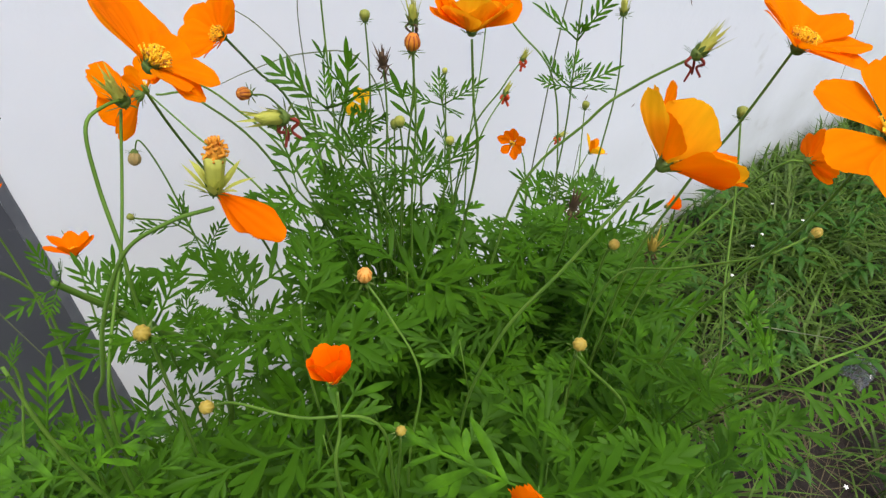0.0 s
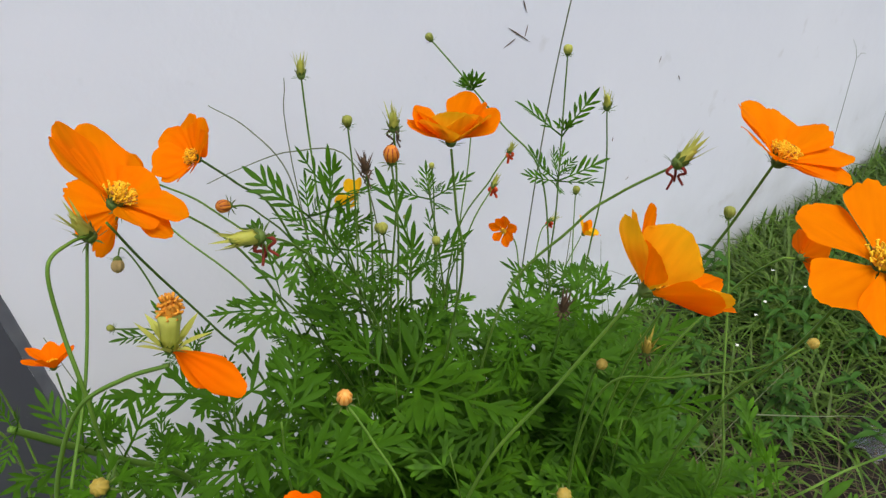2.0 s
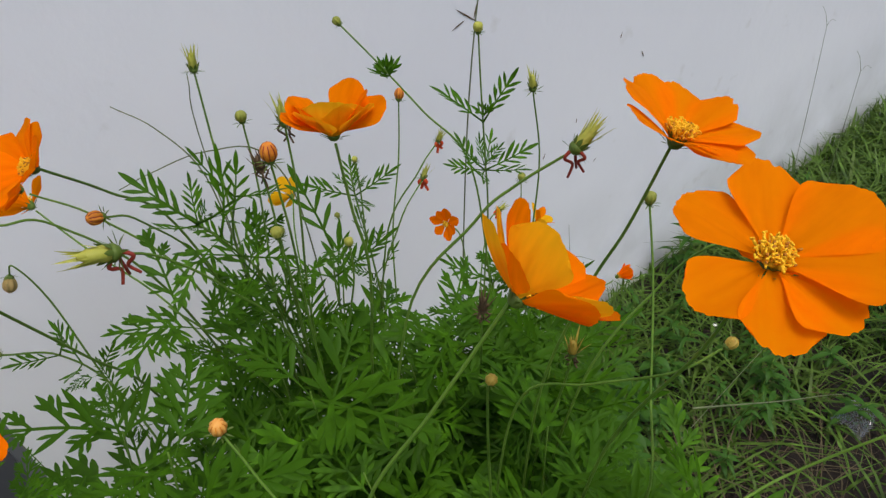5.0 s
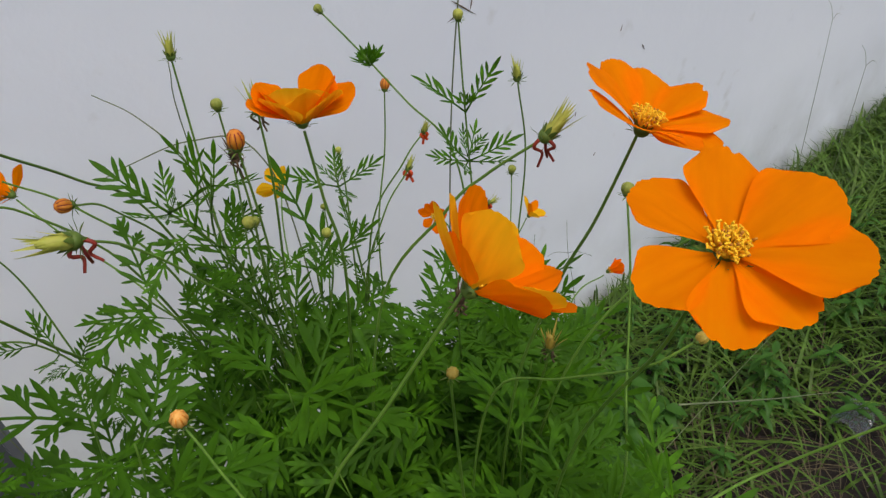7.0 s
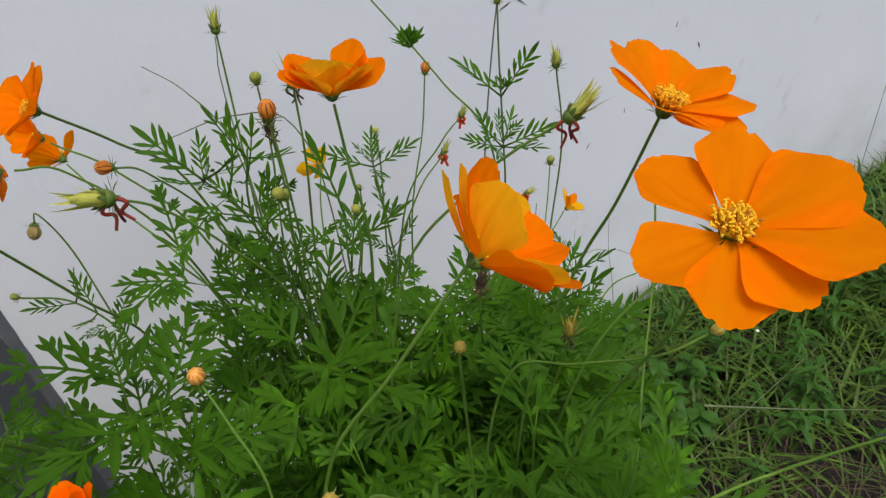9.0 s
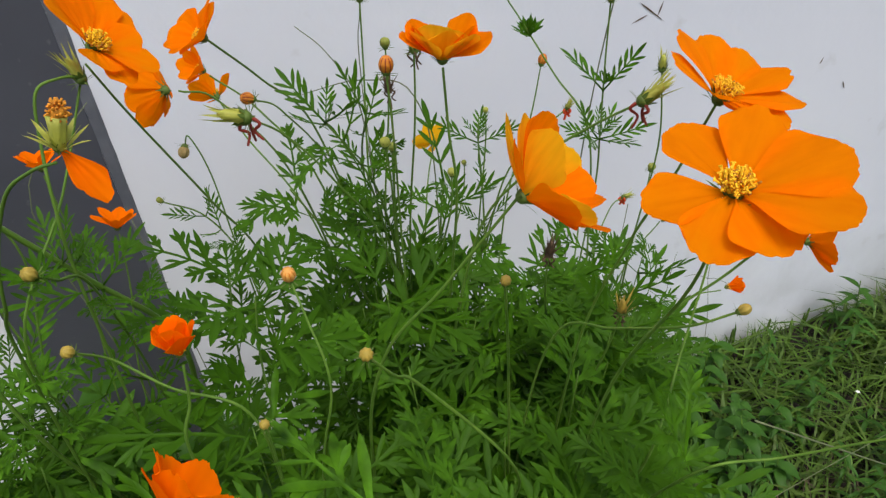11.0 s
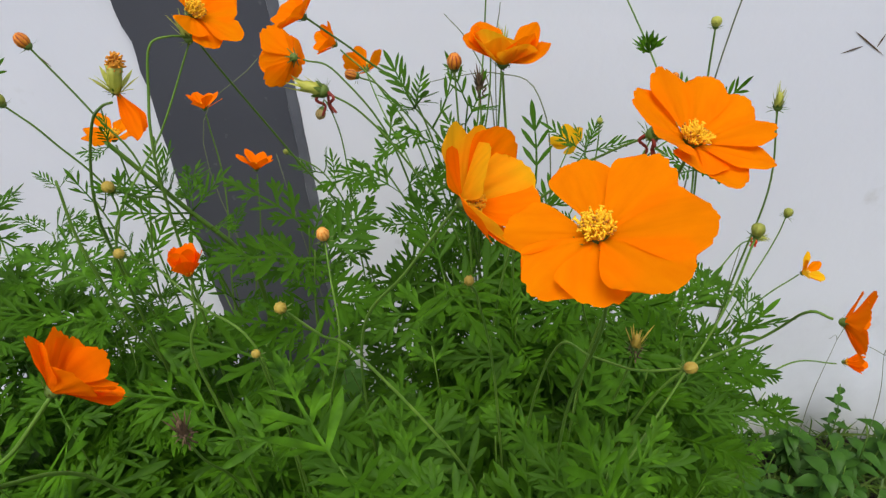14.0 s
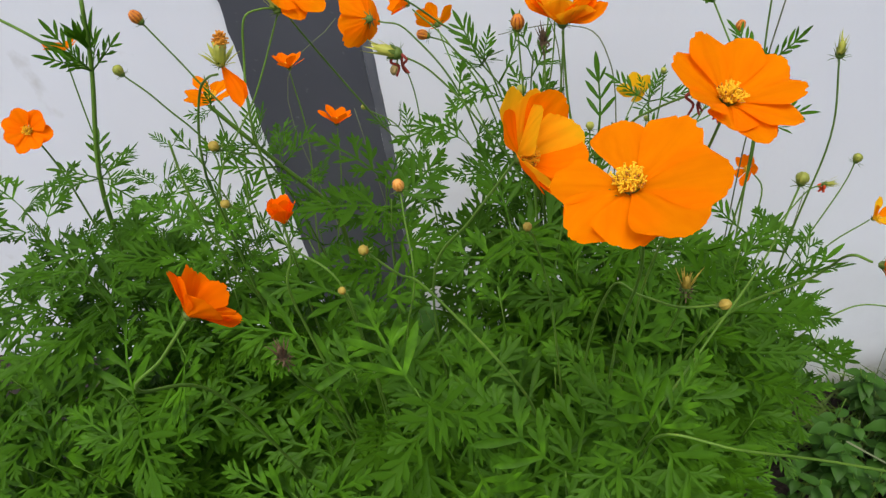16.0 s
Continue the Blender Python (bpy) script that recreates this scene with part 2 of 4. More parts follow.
pilaster = tagged(new("pilaster", pil.mesh("pilaster", PILASTER, False)), "dark grey painted strip on the white plaster wall", "pilaster", kind="structure")
edge = Shape()
for z in zs:
    j = rag.uniform(-0.0012, 0.0012)
    edge.v += [Vector((-0.069, 0.742, z)), Vector((-0.059 + j * 0.4, 0.746, z)), Vector((-0.056 + j * 0.4, 0.751, z))]
for i in range(len(zs) - 1):
    a = 3 * i
    edge.f += [(a, a + 1, a + 4, a + 3), (a + 1, a + 2, a + 5, a + 4)]
part("bevelled_edge", edge.mesh("bevelled_edge", CHAMFER, False), pilaster, label="lighter grey bevelled edge")

# ground: one sheet, finely uneven near the plants
gr = Shape()
steps = [-300, -60, -15, -5, -3] + [-2 + 0.1 * i for i in range(46)] + [3, 5, 15, 60, 300]
for y in steps:
    for x in steps:
        near = math.exp(-((x - 0.4) ** 2 + (y - 0.3) ** 2) / 2)
        gr.v.append(Vector((x, y, near * 0.02 * (noise.noise((x * 4, y * 4, 0.3)) - 0.3) - 0.002)))
w = len(steps)
for i in range(w - 1):
    for k in range(w - 1):
        a = i * w + k
        gr.f.append((a, a + 1, a + w + 1, a + w))
ground = tagged(new("ground", gr.mesh("ground", SOIL)), "dark damp soil with grit and dead stalks", "ground", kind="structure")


# ---------- the cosmos plants ----------
rng = random.Random(11)


def leaf_mesh(seed, fine):
    """A twice-cut leaf, about 0.1 m long along +x, z up, with winged ribs and blunt lobes; fine: with narrow lobes."""
    r = random.Random(seed)
    s = Shape()
    pairs = r.choice((3, 4)) if fine else r.choice((3, 3, 4))
    length = 0.10
    droop = r.uniform(0.05, 0.42)
    bend = r.uniform(-0.16, 0.16)
    slim = (0.125, 0.16) if fine else (0.15, 0.20)
    wing = 0.0006 if fine else 0.0011

    def spine(u):
        return Vector((length * u, bend * length * u * u, length * (0.14 * u - droop * u * u)))
    marks = (0.0, 0.14, 0.30, 0.46, 0.62, 0.78, 0.90)
    k = len(s.v)
    for u in marks:
        hw = 0.0007 + wing * min(1.0, max(0.0, (u - 0.14) / 0.2)) * (1.0 - 0.35 * u)
        c = spine(u)
        s.v += [c + Vector((0, hw, hw * 0.25)), c - Vector((0, 0, 0.0003)), c + Vector((0, -hw, hw * 0.25))]
    for i in range(len(marks) - 1):
        a = k + 3 * i
        s.f += [(a, a + 1, a + 4, a + 3), (a + 1, a + 2, a + 5, a + 4)]

    def frond(p, d, n, size, tip=False):
        """One pinna: a blunt blade whose side lobes grow into it."""
        wide = size * r.uniform(*slim)
        n = (n - d * n.dot(d)).normalized()
        curl = r.uniform(-0.22, 0.06)
        s.lobe(p, d, n, size, wide, 0.34, curl)
        t = n.cross(d)
        steps = ((0.24, 0.50), (0.48, 0.38), (0.66, 0.24)) if fine else ((0.26, 0.50), (0.52, 0.36))
        for u, f in steps:
            for sg in (1, -1):
                if r.random() < (0.95 if tip else 0.78 - 0.3 * u):
                    dd = (d * 0.84 + t * (0.54 * sg) - n * r.uniform(-0.08, 0.16)).normalized()
                    q = p + d * (size * u) + n * (curl * u * u * size) + t * (sg * wide * 0.10)
                    s.lobe(q, dd, n, size * f * r.uniform(0.8, 1.15), wide * r.uniform(0.62, 0.80), 0.32, r.uniform(-0.25, 0.08))
    for i in range(pairs):
        f = i / (pairs - 1)
        u = 0.27 + 0.47 * f + r.uniform(-0.02, 0.02)
        p, t = spine(u), (spine(u + 0.05) - spine(u)).normalized()
        size = (0.054 if fine else 0.052) * (1.0 - 0.36 * f) * r.uniform(0.85, 1.12) * (0.92 if i == 0 else 1.0)
        for sg in (1, -1):
            d = (t * (0.66 + 0.18 * f) + Vector((0, sg, r.uniform(-0.15, 0.25))) * 0.72).normalized()
            frond(p, d, Vector((r.uniform(-0.2, 0.2), -0.2 * sg, 1)).normalized(), size * r.uniform(0.88, 1.1))
    p = spine(0.82)
    frond(p, (spine(0.95) - p).normalized(), Vector((0, 0, 1)), 0.044, True)
    return s.mesh("leaf", LEAF)


def sprig_mesh(seed):
    """A once-cut young leaf, about 0.1 m long along +x: a rib with pairs of simple narrow lobes."""
    r = random.Random(seed)
    s = Shape()
    length, rise, bend = 0.10, r.uniform(0.0, 0.35), r.uniform(-0.15, 0.15)

    def spine(u):
        return Vector((length * u, bend * length * u * u, length * (rise * u * u)))
    s.tube([spine(u) for u in (0, 0.25, 0.5, 0.75)], 0.0019, 0.0012, 5)
    pairs = r.choice((3, 4, 4))
    for i in range(pairs):
        f = i / (pairs - 1)
        u = 0.26 + 0.46 * f
        p, t = spine(u), (spine(u + 0.05) - spine(u)).normalized()
        for sg in (1, -1):
            d = (t * 0.80 + Vector((0, sg, r.uniform(0.0, 0.3))) * 0.62).normalized()
            size = 0.045 * (1.0 - 0.30 * f) * r.uniform(0.75, 1.15) * (0.7 if i == 0 else 1.0)
            s.lobe(p, d, Vector((0, -0.2 * sg, 1)), size, size * r.uniform(0.16, 0.22), 0.25, r.uniform(-0.1, 0.15))
            if i == 1 and r.random() < 0.6:
                s.blade(p + d * size * 0.3, (d + t * 0.9).normalized(), Vector((0, 0, 1)), size * 0.5, size * 0.16, 0.25, 0.05)
    p = spine(0.72)
    s.lobe(p, (spine(0.8) - p).normalized(), Vector((0, 0, 1)), 0.044, 0.0085, 0.25, r.uniform(-0.15, 0.1))
    return s.mesh("leaf", LEAF)


def needle_mesh(seed):
    """A small three-fingered leaf of a young tip, about 0.1 m long along +x."""
    r = random.Random(seed)
    s = Shape()
    rise = r.uniform(0.1, 0.4)
    s.lobe((0, 0, 0), (1, 0, rise), (0, 0, 1), 0.10, 0.017, 0.3, r.uniform(-0.1, 0.15))
    for sg in (1, -1):
        s.lobe((0.025 + 0.02 * r.random(), 0, 0.03 * rise), (0.85, 0.5 * sg, rise + 0.1), (0, 0, 1), r.uniform(0.045, 0.065), 0.013, 0.3, 0.1)
    return s.mesh("leaf", LEAF)


BROAD = [leaf_mesh(100 + i, False) for i in range(16)]
FINE = [leaf_mesh(150 + i, True) for i in range(12)]
SPRIG = [sprig_mesh(180 + i) for i in range(12)]
NEEDLE = [needle_mesh(220 + i) for i in range(8)]
YOUNG = FINE[:5] + SPRIG + BROAD[:3]


class Plant:
    """One cosmos plant: an empty at its foot, with stems, leaves and heads as parts."""

    def __init__(self, foot, label):
        self.foot = Vector(foot)
        self.root = tagged(new("cosmos_plant"), label, "flowering plant", "cosmos plants along the wall")
        self.root.location = self.foot

    def local(self, m):
        return Matrix.Translation(-self.foot) @ m

    def stem(self, pts, r0=0.0022, r1=0.0012, name="stem"):
        s = Shape()
        line = smooth_line(pts, 7)
        s.tube([p - self.foot for p in line], r0 * 0.48, r1 * 0.52, 6)
        part(name, s.mesh(name, STEM), self.root)
        return line

    def leaf(self, p, d, size, roll=0.0, kinds=None):
        d = Vector(d).normalized()
        side = Vector((0.05, -0.40, 0.88)).cross(d)
        side = side.normalized() if side.length > 0.05 else Vector((1, 0, 0))
        up = d.cross(side)
        m = Matrix((d, side, up)).transposed().to_4x4()
        m = Matrix.Translation(p) @ m @ Matrix.Rotation(radians(roll), 4, "X") @ Matrix.Scale(size, 4)
        part("leaf", rng.choice(kinds or BROAD), self.root, self.local(m))

    def dress(self, line, u0, u1, gap, size, lift=0.45, kinds=None):
        """Pairs of leaves at nodes along a stem between two fractions of its length."""
        total = sum((b - a).length for a, b in zip(line, line[1:]))
        run, mark, turn = 0.0, u0 * total, rng.uniform(0, 180)
        for a, b in zip(line, line[1:]):
            step = (b - a).length
            while run + step >= mark and mark <= u1 * total:
                p = a.lerp(b, (mark - run) / max(step, 1e-6))
                t = (b - a).normalized()
                o = t.orthogonal().normalized()
                for half in (0, 180):
                    q = Matrix.Rotation(radians(turn + half + rng.uniform(-15, 15)), 3, t) @ o
                    self.leaf(p, q + t * (lift + rng.uniform(-0.2, 0.3)), size * rng.uniform(0.75, 1.15), rng.uniform(-26, 26), kinds)
                turn += 90 + rng.uniform(-12, 12)
                mark += gap * rng.uniform(0.8, 1.2)
            run += step


def petal_mesh(r, length, width, rise, ragged, mat, arch=None):
    """A broad petal along +x whose tip rises by so many degrees; widest near its toothed tip, with long folds.
    arch: degrees by which it bends back on its way out, below 0 where it curves inwards."""
    s = Shape()
    nu, nv = 12, 24
    arch = radians(r.uniform(-8, 26) if arch is None else arch + r.uniform(-8, 8))
    teeth = [r.uniform(-0.6, 1.0) for _ in range(nv + 1)]
    notch = [(r.uniform(-0.55, -0.2), r.uniform(0.0, 0.045)), (r.uniform(0.2, 0.55), r.uniform(0.0, 0.045))]
    lean, wob, fold = r.uniform(-0.08, 0.08), r.uniform(0, 6), r.uniform(0.6, 1.3)
    roll = r.uniform(-0.5, 0.5)
    rise = radians(rise)
    cx, cz, line = 0.0, 0.0, [(0.0, 0.0, rise + arch * 0.6)]
    for i in range(1, nu + 1):
        a = rise + arch * (0.6 - 1.2 * (i - 0.5) / nu)
        cx, cz = cx + math.cos(a) / nu, cz + math.sin(a) / nu
        line.append((cx, cz, rise + arch * (0.6 - 1.2 * i / nu)))
    for i in range(nu + 1):
        u = i / nu
        g = min(1.0, u / 0.72)
        half = 0.13 + 0.87 * (g * g * (3 - 2 * g)) ** 0.72
        if u > 0.72:
            half *= 1 - 0.24 * ((u - 0.72) / 0.28) ** 2.2
        for k in range(nv + 1):
            v = 2 * k / nv - 1
            cut = 0.09 * v * v + 0.16 * abs(v) ** 4
            for at, deep in notch:
                cut += deep * ragged * math.exp(-((v - at) / 0.11) ** 2)
            cut -= 0.010 * ragged * teeth[k]
            reach = u * (1 - cut * u * u * u)
            j = min(nu - 1, int(reach * nu))
            f = reach * nu - j
            (xa, za, aa), (xb, zb, ab) = line[j], line[j + 1]
            x, z, a = xa + (xb - xa) * f, za + (zb - za) * f, aa + (ab - aa) * f
            y = v * width * 0.5 * half
            bell = math.sin(math.pi * min(u * 0.85 + 0.08, 1))
            crease = width * (0.050 * v * v - 0.016 * fold * math.exp(-(v / 0.16) ** 2) + 0.008 * math.cos(v * 11 + wob)) * bell
            ripple = 0.022 * length * u * u * math.sin(v * 3.2 + wob) + roll * 0.10 * y * u
            h = crease + ripple
            s.v.append(Vector((x * length - math.sin(a) * h, y + lean * length * u * u, z * length + math.cos(a) * h)))
    for i in range(nu):
        for k in range(nv):
            a = i * (nv + 1) + k
            s.f.append((a, a + nv + 1, a + nv + 2, a + 1))
    return s.mesh("petal", mat)


def calyx_mesh(r, size, spread=0.5, mat=None):
    """Green cup under a head with narrow outer bracts."""
    s = Shape()
    s.lathe([(-0.30 * size, 0.14 * size), (-0.2 * size, 0.3 * size), (0.0, 0.42 * size), (0.22 * size, 0.46 * size), (0.3 * size, 0.30 * size)], 12, 0.05)
    for k in range(8):
        a = 2 * math.pi * k / 8 + r.uniform(-0.15, 0.15)
        o = Vector((math.cos(a), math.sin(a), 0))
        s.blade(o * (0.32 * size) + Vector((0, 0, -0.12 * size)), o * spread + Vector((0, 0, 0.6 - 0.5 * spread)), Vector((0, 0, 1)) - o * 0.3, size * r.uniform(0.7, 1.0), size * 0.16, 0.2, r.uniform(-0.3, 0.2))
        s.blade(o * (0.38 * size) + Vector((0, 0, 0.1 * size)), o * 0.35 + Vector((0, 0, 0.9)), o, size * 0.75, size * 0.3, -0.2, 0.1)
    return s.mesh("flower_head", mat or CALYX)


def disc_meshes(r, size):
    """Crowded yellow florets on a dome, and their dark anthers."""
    a, b = Shape(), Shape()
    a.lathe([(0, size * 0.85), (size * 0.25, size * 0.9), (size * 0.5, size * 0.62), (size * 0.62, size * 0.2)], 12)
    n = 76
    for i in range(n):
        f = (i + 0.5) / n
        rad, ang = size * math.sqrt(f), i * 2.39996 + r.uniform(-0.2, 0.2)
        o = Vector((rad * math.cos(ang), rad * math.sin(ang), size * (0.60 - 0.40 * f)))
        d = (Vector((math.cos(ang), math.sin(ang), 0)) * (0.85 * f) + Vector((r.uniform(-0.3, 0.3), r.uniform(-0.3, 0.3), 1))).normalized()
        tall = size * r.uniform(0.45, 1.05)
        tip = o + d * tall
        if r.random() < 0.36:
            a.tube([o, o + d * tall * 0.8], size * 0.085, size * 0.10, 5)
            b.tube([o + d * tall * 0.72, tip], size * 0.115, size * 0.085, 5)
        else:
            a.tube([o, tip], size * 0.085, size * 0.11, 5)
            q = d.orthogonal().normalized()
            q = Matrix.Rotation(r.uniform(0, 6.28), 3, d) @ q
            for sg in (1, -1):
                a.tube([tip, tip + (d * 0.6 + q * sg) * size * 0.11, tip + (q * sg * 1.5 + d * 0.3) * size * 0.13], size * 0.10, size * 0.07, 4)
    return a.mesh("disc", FLORET), b.mesh("anther_ring", ANTHER)


def flower(plant, p, normal, radius, cup=18, count=8, spin=0, ragged=1.0, mat=None, wide=0.72, seed=1, label="", mixed_in=None, arch=None, petals=None):
    """An open flower. petals: (turn, rise, length in mm, width in mm) for each one, counter-clockwise about the normal, and
    1 where it takes the second colour; without it so many alike ones stand round the disc."""
    r = random.Random(seed)
    size = radius * 0.26
    head = part("flower_head", calyx_mesh(r, size), plant.root, plant.local(facing(p, normal, spin)), label)
    if not petals:
        petals = [(360 * k / count + r.uniform(-9, 9), cup + r.uniform(-8, 8) + 7 * (k % 2), radius * 1000 * r.uniform(0.88, 1.06), radius * 1000 * wide * r.uniform(0.85, 1.1)) for k in range(count)]
    rim = size * 0.42
    for k, (turn, rise, length, width, *tint) in enumerate(petals):
        out, up = length / 1000 * math.cos(radians(rise)) - rim, length / 1000 * math.sin(radians(rise))
        second = tint[0] if tint else k % 2
        me = petal_mesh(r, math.hypot(out, up), width / 1000, math.degrees(math.atan2(up, out)), ragged, mixed_in if mixed_in and second else (mat or PETAL), arch)
        m = Matrix.Translation((0, 0, size * (0.20 + 0.05 * (k % 2)))) @ Matrix.Rotation(radians(turn), 4, "Z") @ Matrix.Translation((rim, 0, 0)) @ Matrix.Rotation(radians(r.uniform(-6, 6)), 4, "X")
        part("petal", me, head, m)
    d, a = disc_meshes(r, size * 0.54)
    lift = Matrix.Translation((0, 0, size * 0.38))
    part("disc", d, head, lift, "golden yellow disc florets")
    part("anther_ring", a, head, lift, "brown anthers")
    return head


def bud(plant, p, normal, size, mat, opening=0.0, seed=1, label=""):
    """A closed or just opening bud: a ribbed egg of folded petals in a short cup of sepals over a star of thin bracts."""
    r = random.Random(seed)
    size *= 0.64 if mat in (BUD_ORANGE, BUD_PALE) else 0.58 if mat is BUD_YELLOW else 0.66
    head = part("flower_bud", calyx_mesh(r, size * 0.9, 0.9), plant.root, plant.local(facing(p, normal, r.uniform(0, 90))), label)
    s = Shape()
    top = 1.22 + 0.25 * opening
    prof = [(0.0, 0.28), (0.18, 0.45), (0.45, 0.56), (0.75, 0.57), (1.0, 0.47 + 0.04 * opening), (top - 0.08, 0.26 + 0.12 * opening), (top, 0.06 + 0.10 * opening)]
    s.lathe([(z * size, q * size) for z, q in prof], 48, 0.075, 8)
    if opening:
        for k in range(8):
            a = 2 * math.pi * k / 8 + r.uniform(-0.1, 0.1)
            o = Vector((math.cos(a), math.sin(a), 0))
            s.blade(o * (0.46 * size) + Vector((0, 0, 0.75 * size)), Vector((0, 0, 1)) - o * (0.55 - 0.4 * opening), o, size * r.uniform(0.5, 0.75), size * 0.34, -0.3, -0.1)
    body = part("corolla", s.mesh("corolla", BUD_GREEN if mat is CALYX else mat), head, Matrix.Translation((0, 0, size * 0.05)))
    if mat in (BUD_ORANGE, BUD_PALE):
        g = Shape()
        for k in range(8):
            a = 2 * math.pi * (k + 0.5) / 8
            o = Vector((math.cos(a), math.sin(a), 0))
            g.tube([o * (q * size * 0.925) + Vector((0, 0, z * size)) for z, q in prof[1:-1]], size * 0.035, size * 0.05, 4)
        part("striping", g.mesh("striping", WITHER_RED if mat is BUD_ORANGE else BUD_ORANGE), body)
    sep = Shape()
    for k in range(8):
        a = 2 * math.pi * (k + 0.5) / 8
        o = Vector((math.cos(a), math.sin(a), 0))
        sep.blade(o * (0.30 * size) - Vector((0, 0, 0.08 * size)), Vector((0, 0, 1)) + o * 0.52, o, size * r.uniform(0.55, 0.72), size * 0.40, -0.25, -0.34)
    part("sepal_cup", sep.mesh("sepal_cup", CALYX), head)
    return head


def seed_head(plant, p, normal, size, mat, tuft=None, tuft_label="", seed=1, label="", open_=0.16):
    """A faded flower: upright bracts and young seeds, with withered petals hanging from it."""
    r = random.Random(seed)
    size *= 0.88
    head = part("seed_head", calyx_mesh(r, size * 0.62, 0.95, CALYX if mat is not DRY else DRY), plant.root, plant.local(facing(p, normal, r.uniform(0, 90))), label)
    s = Shape()
    for k in range(16):
        a = 2.39996 * k
        f = k / 16
        o = Vector((math.cos(a), math.sin(a), 0))
        s.blade(o * (size * 0.20 * f), o * (open_ + (0.15 + open_ * 1.2) * f * r.uniform(0.5, 1.3)) + Vector((0, 0, 1)), o, size * r.uniform(1.0, 1.75), size * 0.14, -0.3, r.uniform(-0.1, 0.2))
    s.lathe([(0, size * 0.18), (size * 0.3, size * 0.26), (size * 0.8, size * 0.20), (size * 1.05, size * 0.08)], 10, 0.08, 5)
    part("pod", s.mesh("pod", mat), head)
    if tuft:
        t = Shape()
        inv = head.matrix_basis.to_3x3().inverted()
        down = (inv @ Vector((0.1, 0, -1))).normalized()
        o = down.orthogonal().normalized()
        for k in range(3):
            q = Matrix.Rotation(2.1 * k, 3, down) @ o
            w = [q * (size * 0.2), q * (size * 0.42) + down * (size * 0.25), q * (size * 0.12) + down * (size * r.uniform(0.5, 0.7)), q * (size * 0.35) + down * (size * r.uniform(0.8, 1.2))]
            t.tube(smooth_line(w, 4), size * (0.17 if tuft is SCARLET else 0.075), size * (0.13 if tuft is SCARLET else 0.05), 5)
        part("withered_petal", t.mesh("withered_petal", tuft), head, label=tuft_label)
    return head


main = Plant((0.19, 0.40, 0.0), "tall orange cosmos plant with many thin stems and feathery leaves")
right = Plant((0.335, 0.36, 0.0), "upright orange cosmos plant with green buds beside the wall")
front = Plant((0.215, 0.19, 0.0), "leafy orange cosmos plant with the largest open flowers")
near_left = Plant((0.055, 0.20, 0.0), "bushy orange cosmos plant with half-open cup flowers")
left = Plant((-0.035, 0.33, 0.0), "orange cosmos plant with arching stems before the dark strip")
far_left = Plant((-0.17, 0.27, 0.0), "tall-stemmed orange cosmos plant with dense feathery leaves")


def stalk(plant, head, *pts, r=0.0013):
    """A flower stalk from the head through the points down into the plant."""
    pts = [Vector(q) for q in pts]
    end = pts[-1]
    back = (end - (pts[-2] if len(pts) > 1 else Vector(head))).normalized()
    deep = end + back * 0.05 + (plant.foot - end) * 0.12 + Vector((0, 0, -0.04))
    pts += [deep, plant.foot.lerp(deep, 0.42) + Vector((0, 0, 0.10))]
    return plant.stem(list(reversed([Vector(head)] + pts)), r * 1.8, r)


# open flowers
flower(front, (0.244, 0.087, 0.954), (-0.12, -0.20, 0.97), 0.0298, ragged=1.3, seed=3, arch=10, label="wide open orange flower with seven broad petals",
       petals=((42, 14, 33, 24), (97, 6, 31, 22), (167, 2, 29, 22), (220, -4, 29, 23), (261, 3, 28, 24), (298, 14, 35, 29), (351, 15, 35, 28)))
stalk(front, (0.245, 0.090, 0.955), (0.252, 0.105, 0.90), (0.245, 0.14, 0.80), r=0.0012)
# yellow petals carry the light shining through them as colour
flower(front, (0.199, 0.144, 0.930), (0.84, -0.16, 0.52), 0.0290, ragged=0.9, mat=PETAL_YELLOW_LIT, mixed_in=PETAL, seed=5, arch=-18, label="cup-shaped orange flower leaning on its stalk, backlit glow coloured in yellow",
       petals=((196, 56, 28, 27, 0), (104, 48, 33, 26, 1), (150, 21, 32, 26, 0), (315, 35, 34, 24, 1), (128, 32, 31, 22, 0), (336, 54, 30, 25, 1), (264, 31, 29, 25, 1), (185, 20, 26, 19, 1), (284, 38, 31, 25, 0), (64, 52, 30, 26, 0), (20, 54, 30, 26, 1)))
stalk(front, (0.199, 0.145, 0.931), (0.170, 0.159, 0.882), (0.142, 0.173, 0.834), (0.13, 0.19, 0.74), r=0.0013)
flower(front, (0.286, 0.151, 0.950), (0.22, -0.20, 0.95), 0.0290, ragged=1.3, seed=8, arch=8, label="open orange flower with toothed petals on a leaning stalk",
       petals=((2, 25, 30, 18), (47, 14, 33, 20), (80, 20, 32, 20), (126, 29, 31, 21), (168, 24, 30, 21), (222, 24, 26, 20), (266, 14, 24, 21), (298, 8, 29, 19), (322, 16, 31, 17)))
stalk(front, (0.288, 0.152, 0.952), (0.281, 0.165, 0.905), (0.274, 0.18, 0.861), (0.262, 0.2, 0.77), r=0.0012)
